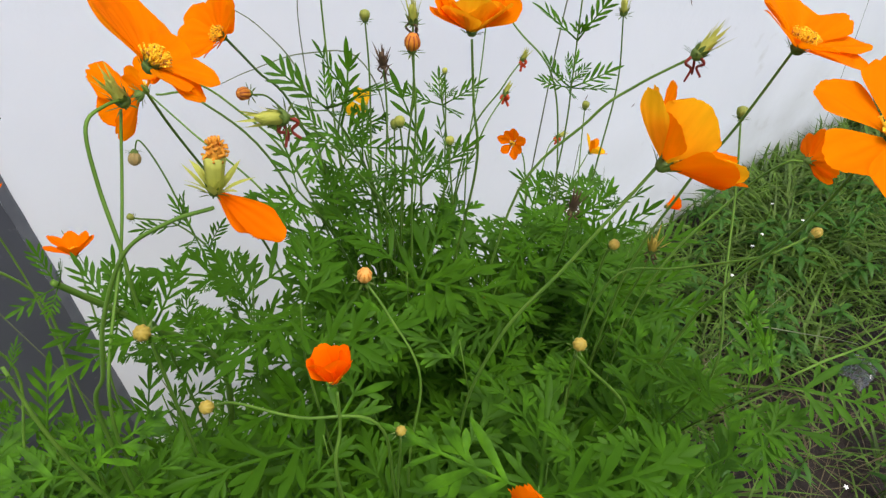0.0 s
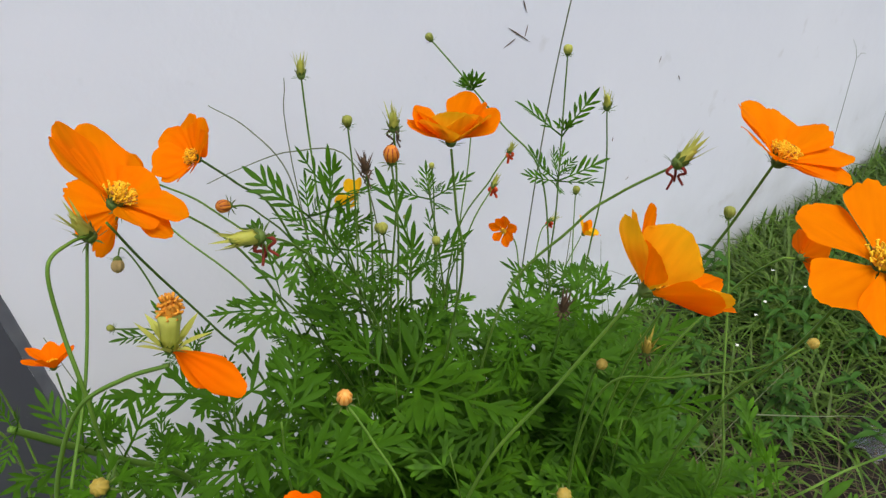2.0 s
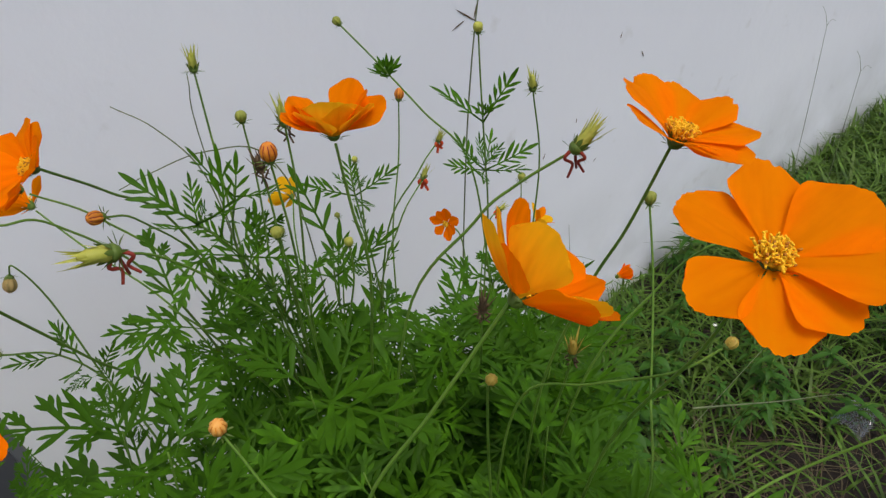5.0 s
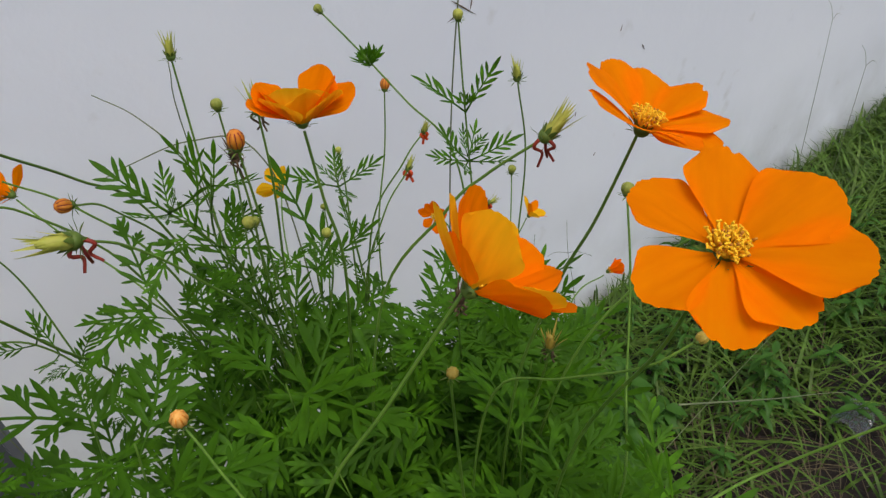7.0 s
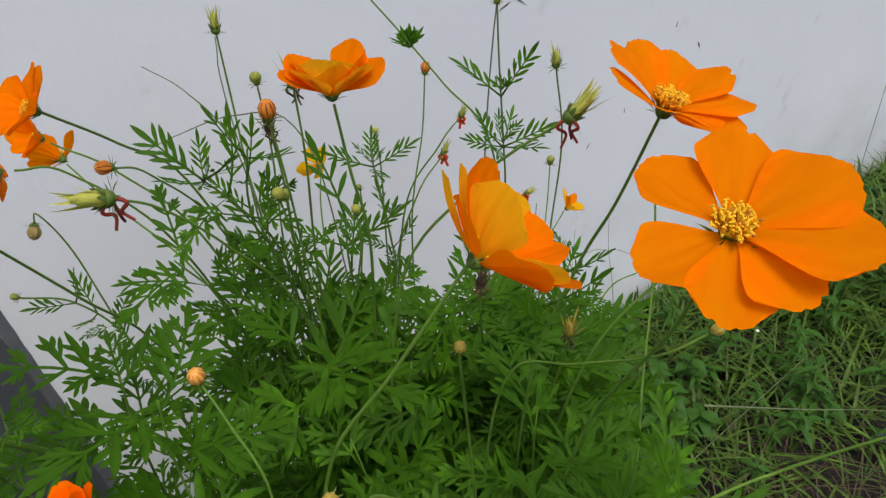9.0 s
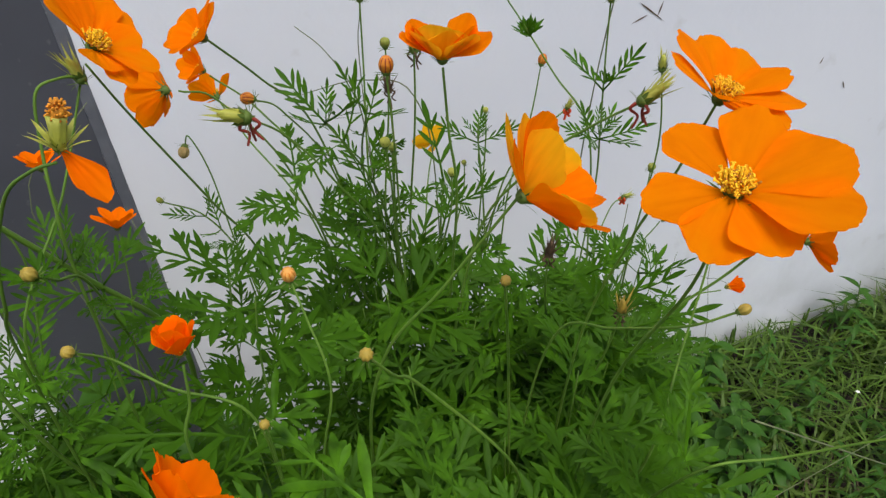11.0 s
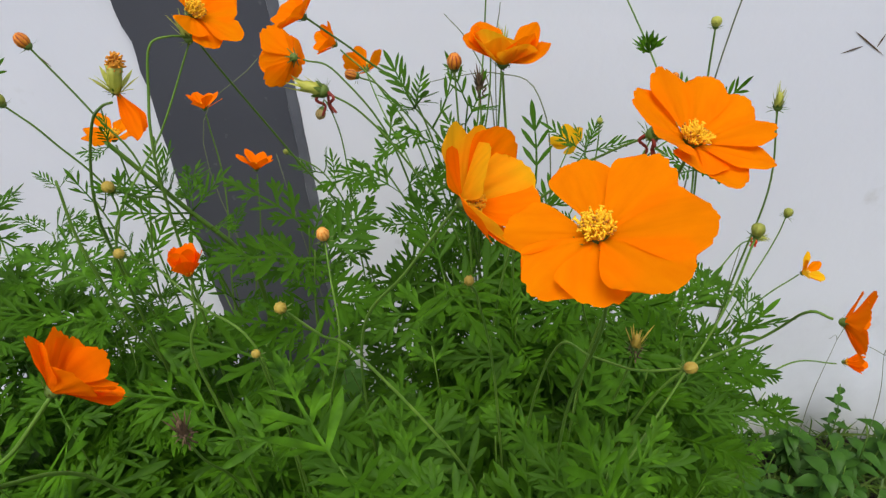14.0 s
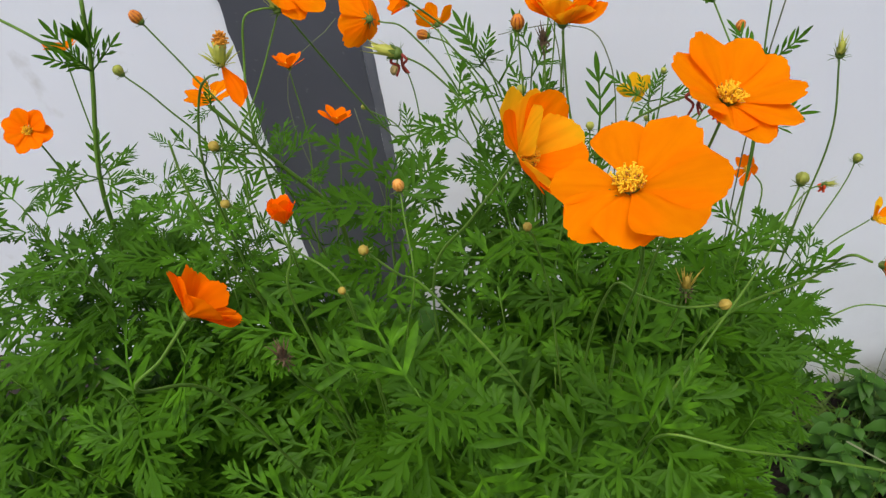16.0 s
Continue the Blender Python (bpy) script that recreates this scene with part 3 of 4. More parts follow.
# petals marked 1, at the front, coloured yellower to brighten their shaded backs
flower(main, (0.216, 0.293, 0.926), (0.06, -0.02, 0.98), 0.0285, ragged=0.5, mixed_in=PETAL_YELLOW_LIT, seed=11, arch=-8, label="orange flower with upswept petals on a straight stalk",
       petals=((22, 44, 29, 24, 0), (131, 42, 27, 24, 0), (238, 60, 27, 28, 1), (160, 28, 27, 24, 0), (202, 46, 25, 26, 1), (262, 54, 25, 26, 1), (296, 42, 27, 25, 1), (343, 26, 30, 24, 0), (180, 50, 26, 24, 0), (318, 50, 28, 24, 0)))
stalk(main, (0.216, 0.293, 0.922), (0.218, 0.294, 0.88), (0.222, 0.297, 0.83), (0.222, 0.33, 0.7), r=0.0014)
flower(left, (0.048, 0.278, 0.966), (0.62, -0.22, 0.72), 0.0290, ragged=0.5, seed=14, arch=-4, label="large orange flower above a bent stalk",
       petals=((53, 14, 25, 20), (77, 6, 34, 22), (105, 14, 38, 25), (134, 18, 36, 24), (161, 20, 32, 20), (285, 12, 20, 20), (327, 2, 24, 20), (358, 10, 28, 23)))
stalk(main, (0.043, 0.278, 0.960), (0.052, 0.292, 0.925), (0.074, 0.320, 0.852), (0.095, 0.351, 0.774), r=0.0011)
# a green seed head on an arching stalk and a second straight stalk beside it
seed_head(left, (0.036, 0.292, 0.948), (-0.25, 0.05, 0.95), 0.0125, SEED_GREEN, seed=330, label="striped green seed head with spreading dark bracts", open_=0.05)
stalk(left, (0.038, 0.291, 0.950), (0.028, 0.285, 0.953), (0.018, 0.279, 0.950), (0.013, 0.272, 0.928), (0.010, 0.262, 0.900), (0.005, 0.262, 0.85), r=0.0013)
stalk(left, (0.034, 0.294, 0.945), (0.012, 0.27, 0.90), (-0.021, 0.237, 0.845), (-0.03, 0.26, 0.74), r=0.0012)
flower(main, (0.094, 0.332, 0.945), (-0.70, -0.10, 0.70), 0.0215, ragged=0.4, seed=17, label="orange flower turned aside on a slanting stalk",
       petals=((62, 6, 25, 20), (95, 28, 22, 17), (130, 38, 21, 17), (163, 40, 21, 16), (201, 35, 20, 16), (242, 32, 18, 16), (286, 28, 18, 16), (330, 20, 18, 16), (20, 12, 20, 17)))
stalk(main, (0.095, 0.334, 0.944), (0.12, 0.375, 0.90), (0.150, 0.41, 0.845), (0.175, 0.42, 0.72))
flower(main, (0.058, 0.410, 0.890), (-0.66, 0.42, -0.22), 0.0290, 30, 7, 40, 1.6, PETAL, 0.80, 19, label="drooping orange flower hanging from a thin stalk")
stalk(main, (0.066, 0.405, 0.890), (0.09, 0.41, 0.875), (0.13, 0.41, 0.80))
flower(main, (0.083, 0.444, 0.886), (-0.6, -0.3, 0.5), 0.019, 45, 7, 10, 0.8, PETAL, 0.7, 23)
stalk(main, (0.086, 0.444, 0.882), (0.115, 0.44, 0.85), (0.15, 0.43, 0.78))
flower(main, (0.082, 0.554, 0.819), (-0.35, 0.75, 0.35), 0.026, 30, 6, 20, 0.6, PETAL, 0.6, 24, label="pale orange flower turned towards the wall")
stalk(main, (0.083, 0.550, 0.817), (0.10, 0.52, 0.79), (0.14, 0.47, 0.72))
flower(left, (-0.017, 0.461, 0.762), (0.25, 0.22, 0.92), 0.0215, 34, 8, 0, 1.2, PETAL_RED, 0.55, 26, label="small reddish-orange flower before the dark strip")
stalk(left, (-0.017, 0.461, 0.757), (-0.025, 0.455, 0.70), (-0.04, 0.43, 0.62))
flower(near_left, (0.058, 0.171, 0.871), (0.04, 0.10, 0.98), 0.0165, 60, 10, 0, 1.0, PETAL_RED, 0.75, 29, label="half-open red-orange cup flower")
stalk(near_left, (0.058, 0.17, 0.866), (0.055, 0.168, 0.845), (0.048, 0.165, 0.82), (0.05, 0.17, 0.74))
flower(near_left, (0.067, 0.057, 0.916), (0.62, 0.50, 0.42), 0.0220, 34, 9, 25, 2.4, PETAL_RED, 0.72, 31, label="half-open red-orange flower with ragged petals")
stalk(near_left, (0.067, 0.056, 0.915), (0.05, 0.050, 0.896), (0.028, 0.050, 0.872), (0.02, 0.10, 0.80))
flower(main, (0.290, 0.582, 0.714), (-0.28, 0.90, 0.25), 0.0235, 22, 6, 0, 0.7, PETAL_YELLOW_LIT, 0.74, 34, label="small yellow-orange flower with drooping petals")
stalk(main, (0.289, 0.577, 0.718), (0.27, 0.55, 0.68), (0.24, 0.48, 0.60))
flower(right, (0.384, 0.450, 0.702), (-0.8, -0.30, 0.3), 0.0165, 15, 7, 0, 0.8, PETAL_RED, 0.66, 37)
stalk(right, (0.386, 0.452, 0.700), (0.40, 0.45, 0.67), (0.38, 0.42, 0.60))
flower(right, (0.513, 0.464, 0.628), (0.45, -0.25, 0.55), 0.022, 34, 6, 0, 0.8, PETAL_YELLOW_LIT, 0.52, 40, mixed_in=PETAL)
stalk(right, (0.511, 0.465, 0.626), (0.47, 0.45, 0.60), (0.42, 0.42, 0.55))
flower(right, (0.505, 0.342, 0.630), (0.6, -0.3, 0.3), 0.017, 58, 7, 0, 0.8, PETAL_RED, 0.7, 43)
stalk(right, (0.500, 0.342, 0.628), (0.46, 0.338, 0.633), (0.42, 0.33, 0.60), (0.38, 0.34, 0.52))
flower(front, (0.378, 0.168, 0.842), (0.80, -0.30, 0.12), 0.0200, 30, 7, 10, 1.4, PETAL_RED, 0.80, 46, label="orange flower turned sideways on a curved stalk")
stalk(front, (0.374, 0.169, 0.843), (0.364, 0.175, 0.842), (0.358, 0.195, 0.806), (0.31, 0.21, 0.74))
flower(left, (-0.087, 0.374, 0.843), (0.12, -0.02, 0.95), 0.0265, 14, 8, 0, 0.8, PETAL, 0.50, 52, label="open orange flower with narrow spread petals")
stalk(left, (-0.087, 0.374, 0.838), (-0.085, 0.37, 0.78), (-0.07, 0.35, 0.70))
flower(left, (-0.052, 0.466, 0.823), (0.1, 0.22, 0.95), 0.0205, 34, 8, 0, 1.0, PETAL_RED, 0.55, 55)
stalk(left, (-0.052, 0.466, 0.818), (-0.052, 0.46, 0.74), (-0.06, 0.42, 0.62))
flower(far_left, (-0.192, 0.285, 0.872), (0.30, -0.62, 0.62), 0.0195, 10, 8, 0, 0.8, PETAL_RED, 0.72, 58, label="flat open orange flower facing forward")
stalk(far_left, (-0.193, 0.287, 0.868), (-0.20, 0.30, 0.82), (-0.19, 0.29, 0.74))
flower(far_left, (-0.285, 0.463, 0.856), (-0.15, 0.42, 0.85), 0.020, 26, 7, 0, 0.8, PETAL, 0.7, 61)
stalk(far_left, (-0.285, 0.463, 0.851), (-0.29, 0.45, 0.76), (-0.25, 0.38, 0.62))

# a fading flower with a ball of stamens and one hanging petal
fade = seed_head(left, (0.041, 0.194, 0.960), (0.25, 0.05, 0.95), 0.0078, SEED_GREEN, seed=64, label="fading flower with yellow-green bracts", open_=0.5)
ball = Shape()
br = random.Random(65)
for k in range(46):
    f, a = (k + 0.5) / 46, 2.39996 * k
    up = Vector((math.sin(2.6 * f) * math.cos(a), math.sin(2.6 * f) * math.sin(a), math.cos(2.6 * f)))
    foot = Vector((up.x * 0.0030, up.y * 0.0030, up.z * 0.0042))
    side = up.orthogonal().normalized() * br.uniform(-0.0016, 0.0016)
    ball.tube([foot, foot + up * 0.0013 + side * 0.4, foot + up * br.uniform(0.0012, 0.0026) + side], 0.0007, 0.0005, 5)
ball.lathe([(-0.0040, 0.0015), (-0.0015, 0.0032), (0.0015, 0.0032), (0.0040, 0.0012)], 12, 0.08, 6)
part("stamen_ball", ball.mesh("stamen_ball", STAMEN), fade, Matrix.Translation((0.001, 0, 0.0138)) @ Matrix.Scale(0.82, 4), "withered golden stamen ball")
neck = Shape()
neck.lathe([(0.0, 0.0020), (0.004, 0.0025), (0.009, 0.0029), (0.0125, 0.0033)], 24, 0.10, 8)
for k in range(8):
    a = 0.785 * k
    o = Vector((math.cos(a), math.sin(a), 0))
    neck.blade(o * 0.0020, o * br.uniform(0.6, 1.1) + Vector((0, 0, 0.7)), Vector((0, 0, 1)) - o * 0.6, br.uniform(0.009, 0.013), 0.0030, 0.3, br.uniform(-0.3, 0.1))
part("bract_column", neck.mesh("bract_column", SEED_GREEN), fade, Matrix.Translation((0.0005, 0, 0)), "yellow-green column with pale spreading bracts")
inward = fade.matrix_basis.to_3x3().inverted()
for k, (way, ln, wd) in enumerate((((0.58, -0.56, -0.62), 0.026, 0.0115), ((0.46, -0.32, -0.85), 0.021, 0.0125))):
    turn = (inward @ Vector(way)).to_track_quat("X", "Z").to_matrix().to_4x4()
    part("hanging_petal", petal_mesh(random.Random(66 + k), ln, wd, 6, 0.6, PETAL_RED), fade, Matrix.Translation((0.001, 0, 0)) @ turn @ Matrix.Rotation(radians(70), 4, "X"))
stalk(left, (0.039, 0.192, 0.956), (0.026, 0.203, 0.949), (0.010, 0.215, 0.935), (-0.006, 0.222, 0.905), (-0.016, 0.226, 0.875), (-0.028, 0.240, 0.83))

# buds: place, direction, size, colour, opening
for k, (pl, p, n, size, mat, opening, path) in enumerate((
        (main, (0.112, 0.375, 0.888), (-0.6, -0.2, 0.3), 0.0105, BUD_ORANGE, 0.25, ((0.13, 0.385, 0.87), (0.16, 0.40, 0.80))),
        (main, (0.187, 0.309, 0.918), (0.05, -0.1, 1), 0.0115, BUD_ORANGE, 0.5, ((0.188, 0.312, 0.87), (0.19, 0.33, 0.78))),
        (right, (0.357, 0.462, 0.836), (0.3, 0.1, 0.9), 0.0105, BUD_ORANGE, 0.55, ((0.345, 0.455, 0.79), (0.31, 0.43, 0.71))),
        (right, (0.346, 0.339, 0.927), (0, 0, 1), 0.0080, SEED_GREEN, 0.0, ((0.348, 0.342, 0.887), (0.353, 0.348, 0.83), (0.357, 0.354, 0.772), (0.35, 0.36, 0.66))),
        (right, (0.307, 0.444, 0.918), (-0.4, 0.3, 0.8), 0.0075, CALYX, 0.0, ((0.322, 0.425, 0.89), (0.340, 0.40, 0.853), (0.358, 0.376, 0.817), (0.358, 0.36, 0.74))),
        (front, (0.199, 0.161, 0.874), (0.1, -0.4, 0.8), 0.0072, BUD_YELLOW, 0.0, ((0.203, 0.168, 0.855), (0.21, 0.18, 0.78))),
        (front, (0.128, 0.112, 0.902), (-0.1, -0.5, 0.8), 0.0072, BUD_YELLOW, 0.0, ((0.138, 0.12, 0.88), (0.150, 0.127, 0.861), (0.191, 0.126, 0.787), (0.20, 0.15, 0.70))),
        (near_left, (0.014, 0.191, 0.869), (-0.4, -0.3, 0.6), 0.0080, BUD_YELLOW, 0.0, ((0.024, 0.20, 0.852), (0.045, 0.19, 0.835), (0.076, 0.178, 0.817), (0.08, 0.18, 0.74))),
        (near_left, (0.082, 0.168, 0.818), (0, -0.5, 0.8), 0.0072, BUD_YELLOW, 0.0, ((0.082, 0.17, 0.80), (0.08, 0.18, 0.72))),
        (front, (0.289, 0.115, 0.866), (0.6, -0.3, 0.5), 0.0074, BUD_YELLOW, 0.3, ((0.273, 0.127, 0.852), (0.259, 0.16, 0.826), (0.245, 0.192, 0.800), (0.23, 0.2, 0.72))),
        (main, (0.050, 0.488, 0.810), (-0.2, -0.3, -0.4), 0.0118, SEED_BROWN, 0.2, ((0.056, 0.482, 0.82), (0.064, 0.485, 0.78), (0.07, 0.47, 0.70))),
        (left, (-0.062, 0.291, 0.948), (-0.4, -0.1, 0.8), 0.0105, BUD_ORANGE, 0.5, ((-0.045, 0.30, 0.90), (-0.03, 0.305, 0.85), (-0.05, 0.30, 0.75))),
        (left, (-0.082, 0.275, 0.919), (-0.3, -0.1, 0.9), 0.0090, CALYX, 0.0, ((-0.07, 0.285, 0.89), (-0.055, 0.30, 0.83), (-0.08, 0.29, 0.75))),
        (near_left, (0.108, 0.241, 0.842), (0, -0.3, 0.9), 0.0105, BUD_PALE, 0.55, ((0.112, 0.225, 0.825), (0.116, 0.205, 0.79), (0.10, 0.20, 0.72))),
        (right, (0.340, 0.197, 0.873), (0.05, 0.05, 1), 0.0085, CALYX, 0.0, ((0.325, 0.178, 0.838), (0.297, 0.152, 0.80), (0.268, 0.126, 0.759), (0.26, 0.15, 0.66))),
        (main, (0.297, 0.441, 0.812), (0, 0, 1), 0.0060, SEED_GREEN, 0.0, ((0.296, 0.44, 0.78), (0.285, 0.43, 0.71))),
        (main, (0.290, 0.481, 0.741), (-0.2, 0, 1), 0.0062, CALYX, 0.0, ((0.285, 0.475, 0.71), (0.26, 0.45, 0.65))),
        (main, (0.234, 0.344, 0.819), (0, -0.1, 1), 0.0078, SEED_GREEN, 0.0, ((0.233, 0.346, 0.79), (0.225, 0.36, 0.72))),
        (main, (0.185, 0.326, 0.862), (0, 0, 1), 0.0085, SEED_GREEN, 0.0, ((0.187, 0.33, 0.83), (0.19, 0.35, 0.74))),
        (main, (0.194, 0.350, 0.845), (0.2, 0, 1), 0.0075, CALYX, 0.0, ((0.193, 0.353, 0.81), (0.195, 0.37, 0.72))),
        (main, (0.208, 0.402, 0.897), (0, -0.1, 1), 0.0090, CALYX, 0.0, ((0.205, 0.40, 0.85), (0.19, 0.39, 0.75))),
        (right, (0.470, 0.440, 0.715), (0.2, 0, 1), 0.0100, CALYX, 0.0, ((0.46, 0.43, 0.69), (0.41, 0.38, 0.62))))):
    bud(pl, p, n, size, mat, opening, 200 + k)
    stalk(pl, p, *path, r=0.0011)

# seed heads and withered flowers
for k, (pl, p, n, size, mat, tuft, tl, path) in enumerate((
        (main, (0.204, 0.457, 0.915), (0.15, 0, 1), 0.0125, SEED_GREEN, None, "", ((0.20, 0.455, 0.86), (0.19, 0.44, 0.76))),
        (main, (0.216, 0.354, 0.910), (0, -0.05, 1), 0.0130, SEED_GREEN, DRY, "", ((0.213, 0.355, 0.86), (0.205, 0.37, 0.75))),
        (right, (0.398, 0.346, 0.868), (-0.05, 0, 1), 0.0120, SEED_GREEN, None, "", ((0.408, 0.35, 0.80), (0.40, 0.355, 0.70))),
        (front, (0.282, 0.197, 0.930), (0.72, -0.22, 0.62), 0.0135, SEED_GREEN, WITHER_RED, "dark red withered petals", ((0.266, 0.218, 0.909), (0.251, 0.232, 0.888), (0.22, 0.26, 0.82))),
        (main, (0.106, 0.305, 0.908), (-0.8, -0.1, 0.35), 0.0175, SEED_GREEN, WITHER_RED, "dark red withered petals", ((0.125, 0.315, 0.888), (0.15, 0.325, 0.845), (0.18, 0.34, 0.77))),
        (right, (0.360, 0.416, 0.814), (0.3, -0.2, 0.8), 0.0090, SEED_GREEN, SCARLET, "scarlet withered petals", ((0.335, 0.41, 0.80), (0.30, 0.42, 0.74))),
        (right, (0.339, 0.412, 0.790), (0.5, 0.1, 0.7), 0.0100, SEED_GREEN, SCARLET, "scarlet withered petals", ((0.305, 0.40, 0.77), (0.28, 0.41, 0.69))),
        (main, (0.200, 0.368, 0.880), (-0.05, 0, 1), 0.0110, DRY, DRY, "", ((0.20, 0.37, 0.84), (0.195, 0.38, 0.74))),
        (right, (0.291, 0.201, 0.790), (0, 0, 1), 0.0118, BUD_YELLOW, DRY, "", ((0.288, 0.205, 0.76), (0.28, 0.22, 0.68))),
        (right, (0.266, 0.250, 0.806), (0.1, -0.1, 1), 0.0115, DRY, DRY, "", ((0.268, 0.256, 0.77), (0.29, 0.29, 0.67))),
        (near_left, (0.050, 0.129, 0.800), (0, 0, 1), 0.0110, DRY, DRY, "", ((0.05, 0.135, 0.77), (0.05, 0.16, 0.7))),
        (right, (0.458, 0.464, 0.672), (0.8, -0.1, 0.2), 0.0100, SEED_GREEN, SCARLET, "scarlet withered petals", ((0.44, 0.46, 0.66), (0.40, 0.43, 0.60))))):
    seed_head(pl, p, n, size, mat, tuft, tl, 300 + k, open_=0.05 if mat is SEED_GREEN else 0.16)
    stalk(pl, p, *path, r=0.0012)

# bare and leafy side stems that stand clear of the foliage
front.dress(front.stem([(0.262, 0.13, 0.70), (0.266, 0.088, 0.800), (0.300, 0.078, 0.806), (0.335, 0.045, 0.850), (0.40, -0.02, 0.925)], 0.0016, 0.0010), 0.15, 0.34, 0.03, 0.5)
def whorl(plant, p, axis, count, size, lift, kinds, turn=0.0):
    """Leaves spreading from one node of a stem."""
    axis = Vector(axis).normalized()
    o = axis.orthogonal().normalized()
    for k in range(count):
        q = Matrix.Rotation(radians(turn + 360 * k / count + rng.uniform(-14, 14)), 3, axis) @ o
        plant.leaf(Vector(p), q + axis * (lift + rng.uniform(-0.15, 0.15)), size * rng.uniform(0.85, 1.12), rng.uniform(-30, 30), kinds)


for tip, turned in (((-0.018, 0.027, 0.024), 8), ((0.022, -0.006, 0.029), -8)):
    right.leaf(Vector((0.350, 0.344, 0.862)), tip, 0.38, turned, SPRIG)
whorl(right, (0.349, 0.342, 0.868), (0, 0, 1), 4, 0.13, 1.0, NEEDLE, 120)
whorl(right, (0.353, 0.349, 0.820), (0, 0, 1), 6, 0.34, 0.2, SPRIG)
whorl(right, (0.353, 0.349, 0.824), (0, 0, 1), 4, 0.20, 0.9, SPRIG, 40)
whorl(right, (0.326, 0.420, 0.880), (-0.3, 0.2, 0.9), 7, 0.17, 0.5, NEEDLE)
whorl(right, (0.325, 0.421, 0.882), (-0.3, 0.2, 0.9), 4, 0.16, 1.6, NEEDLE, 25)
rng.seed(71)
far_left.stem([(-0.185, 0.29, 0.62), (-0.175, 0.288, 0.74), (-0.150, 0.281, 0.829), (-0.118, 0.292, 0.915), (-0.100, 0.293, 0.965)], 0.0046, 0.0028)
whorl(far_left, (-0.118, 0.292, 0.915), (0.2, 0, 1), 6, 0.36, 0.8, SPRIG)
whorl(far_left, (-0.112, 0.293, 0.930), (0.2, 0, 1), 5, 0.28, 1.2, NEEDLE, 30)
whorl(far_left, (-0.150, 0.281, 0.829), (0.2, 0, 1), 5, 0.42, 0.25, SPRIG)
whorl(far_left, (-0.151, 0.281, 0.826), (0.2, 0, 1), 3, 0.44, 0.1, BROAD, 50)
shoot = far_left.stem([(-0.18, 0.34, 0.56), (-0.19, 0.375, 0.66), (-0.188, 0.388, 0.745)], 0.0022, 0.0012)
far_left.dress(shoot, 0.35, 1.0, 0.022, 0.46, 0.55, FINE)
shoot = left.stem([(-0.06, 0.33, 0.62), (-0.085, 0.34, 0.74), (-0.095, 0.335, 0.810)], 0.0022, 0.0012)
left.dress(shoot, 0.35, 1.0, 0.020, 0.34, 0.55, SPRIG)
shoot = far_left.stem([(-0.19, 0.27, 0.62), (-0.215, 0.27, 0.73), (-0.222, 0.265, 0.815)], 0.0022, 0.0012)
far_left.dress(shoot, 0.40, 1.0, 0.024, 0.50, 0.55, FINE)
shoot = far_left.stem([(-0.20, 0.24, 0.62), (-0.24, 0.235, 0.72), (-0.262, 0.235, 0.790)], 0.0022, 0.0012)
far_left.dress(shoot, 0.40, 1.0, 0.026, 0.55, 0.55, BROAD)
far_left.stem([(-0.118, 0.292, 0.915), (-0.160, 0.288, 0.955), (-0.205, 0.284, 0.985)], 0.0024, 0.0018)


def canopy(x, y):
    """Height of the leaf mass above the ground."""
    z = 0.80 + 0.05 * noise.noise((x * 7, y * 7, 2.0))
    z -= 0.45 * max(0.0, x - 0.22) * max(0.0, min(1.0, (0.24 - y) / 0.1)) + 0.25 * max(0.0, 0.14 - y)
    z -= 0.075 * math.exp(-((x - 0.02) / 0.075) ** 2 - ((y - 0.11) / 0.085) ** 2)
    z -= 0.9 * max(0.0, x - 0.33) + 1.1 * max(0.0, y - 0.40) + 0.5 * max(0.0, -0.14 - x)
    return z


def fill(plant, cx, cy, rx, ry, count, top=0.0, size=1.0, kinds=None, u0=0.35, gap=0.055, under=0.18):
    """Leafy side branches that end all over the crown of one plant."""
    rng.seed(int(cx * 1000) * 31 + int(cy * 1000) * 7 + count)
    for i in range(count):
        rad, a = math.sqrt((i + 0.5) / count), i * 2.39996 + rng.uniform(-0.3, 0.3)
        x, y = cx + rx * rad * math.cos(a), cy + ry * rad * math.sin(a)
        z = canopy(x, y) + top - rng.uniform(0.0, 0.10) - (under if i % 3 == 2 else 0.0)
        f = plant.foot
        low = Vector((f.x + (x - f.x) * 0.25, f.y + (y - f.y) * 0.25, z * 0.40))
        mid = Vector((f.x + (x - f.x) * 0.7, f.y + (y - f.y) * 0.7, z * 0.74))
        line = plant.stem([low, mid, (x, y, z)], 0.0017, 0.0009)
        plant.dress(line, u0, 1.0, gap, size, 0.45, kinds)


# leafy shoots that rise above the main crown
rng.seed(83)
shoot = main.stem([(0.205, 0.395, 0.66), (0.190, 0.388, 0.78), (0.170, 0.372, 0.836), (0.153, 0.361, 0.870)], 0.0024, 0.0012)
main.dress(shoot, 0.30, 1.0, 0.026, 0.46, 0.4, YOUNG)
shoot = main.stem([(0.20, 0.385, 0.66), (0.186, 0.372, 0.77), (0.176, 0.362, 0.828)], 0.0022, 0.0012)
main.dress(shoot, 0.35, 1.0, 0.028, 0.50, 0.5, YOUNG)
shoot = main.stem([(0.235, 0.39, 0.66), (0.238, 0.395, 0.74), (0.242, 0.392, 0.785)], 0.0022, 0.0012)
main.dress(shoot, 0.30, 1.0, 0.028, 0.52, 0.4, YOUNG)
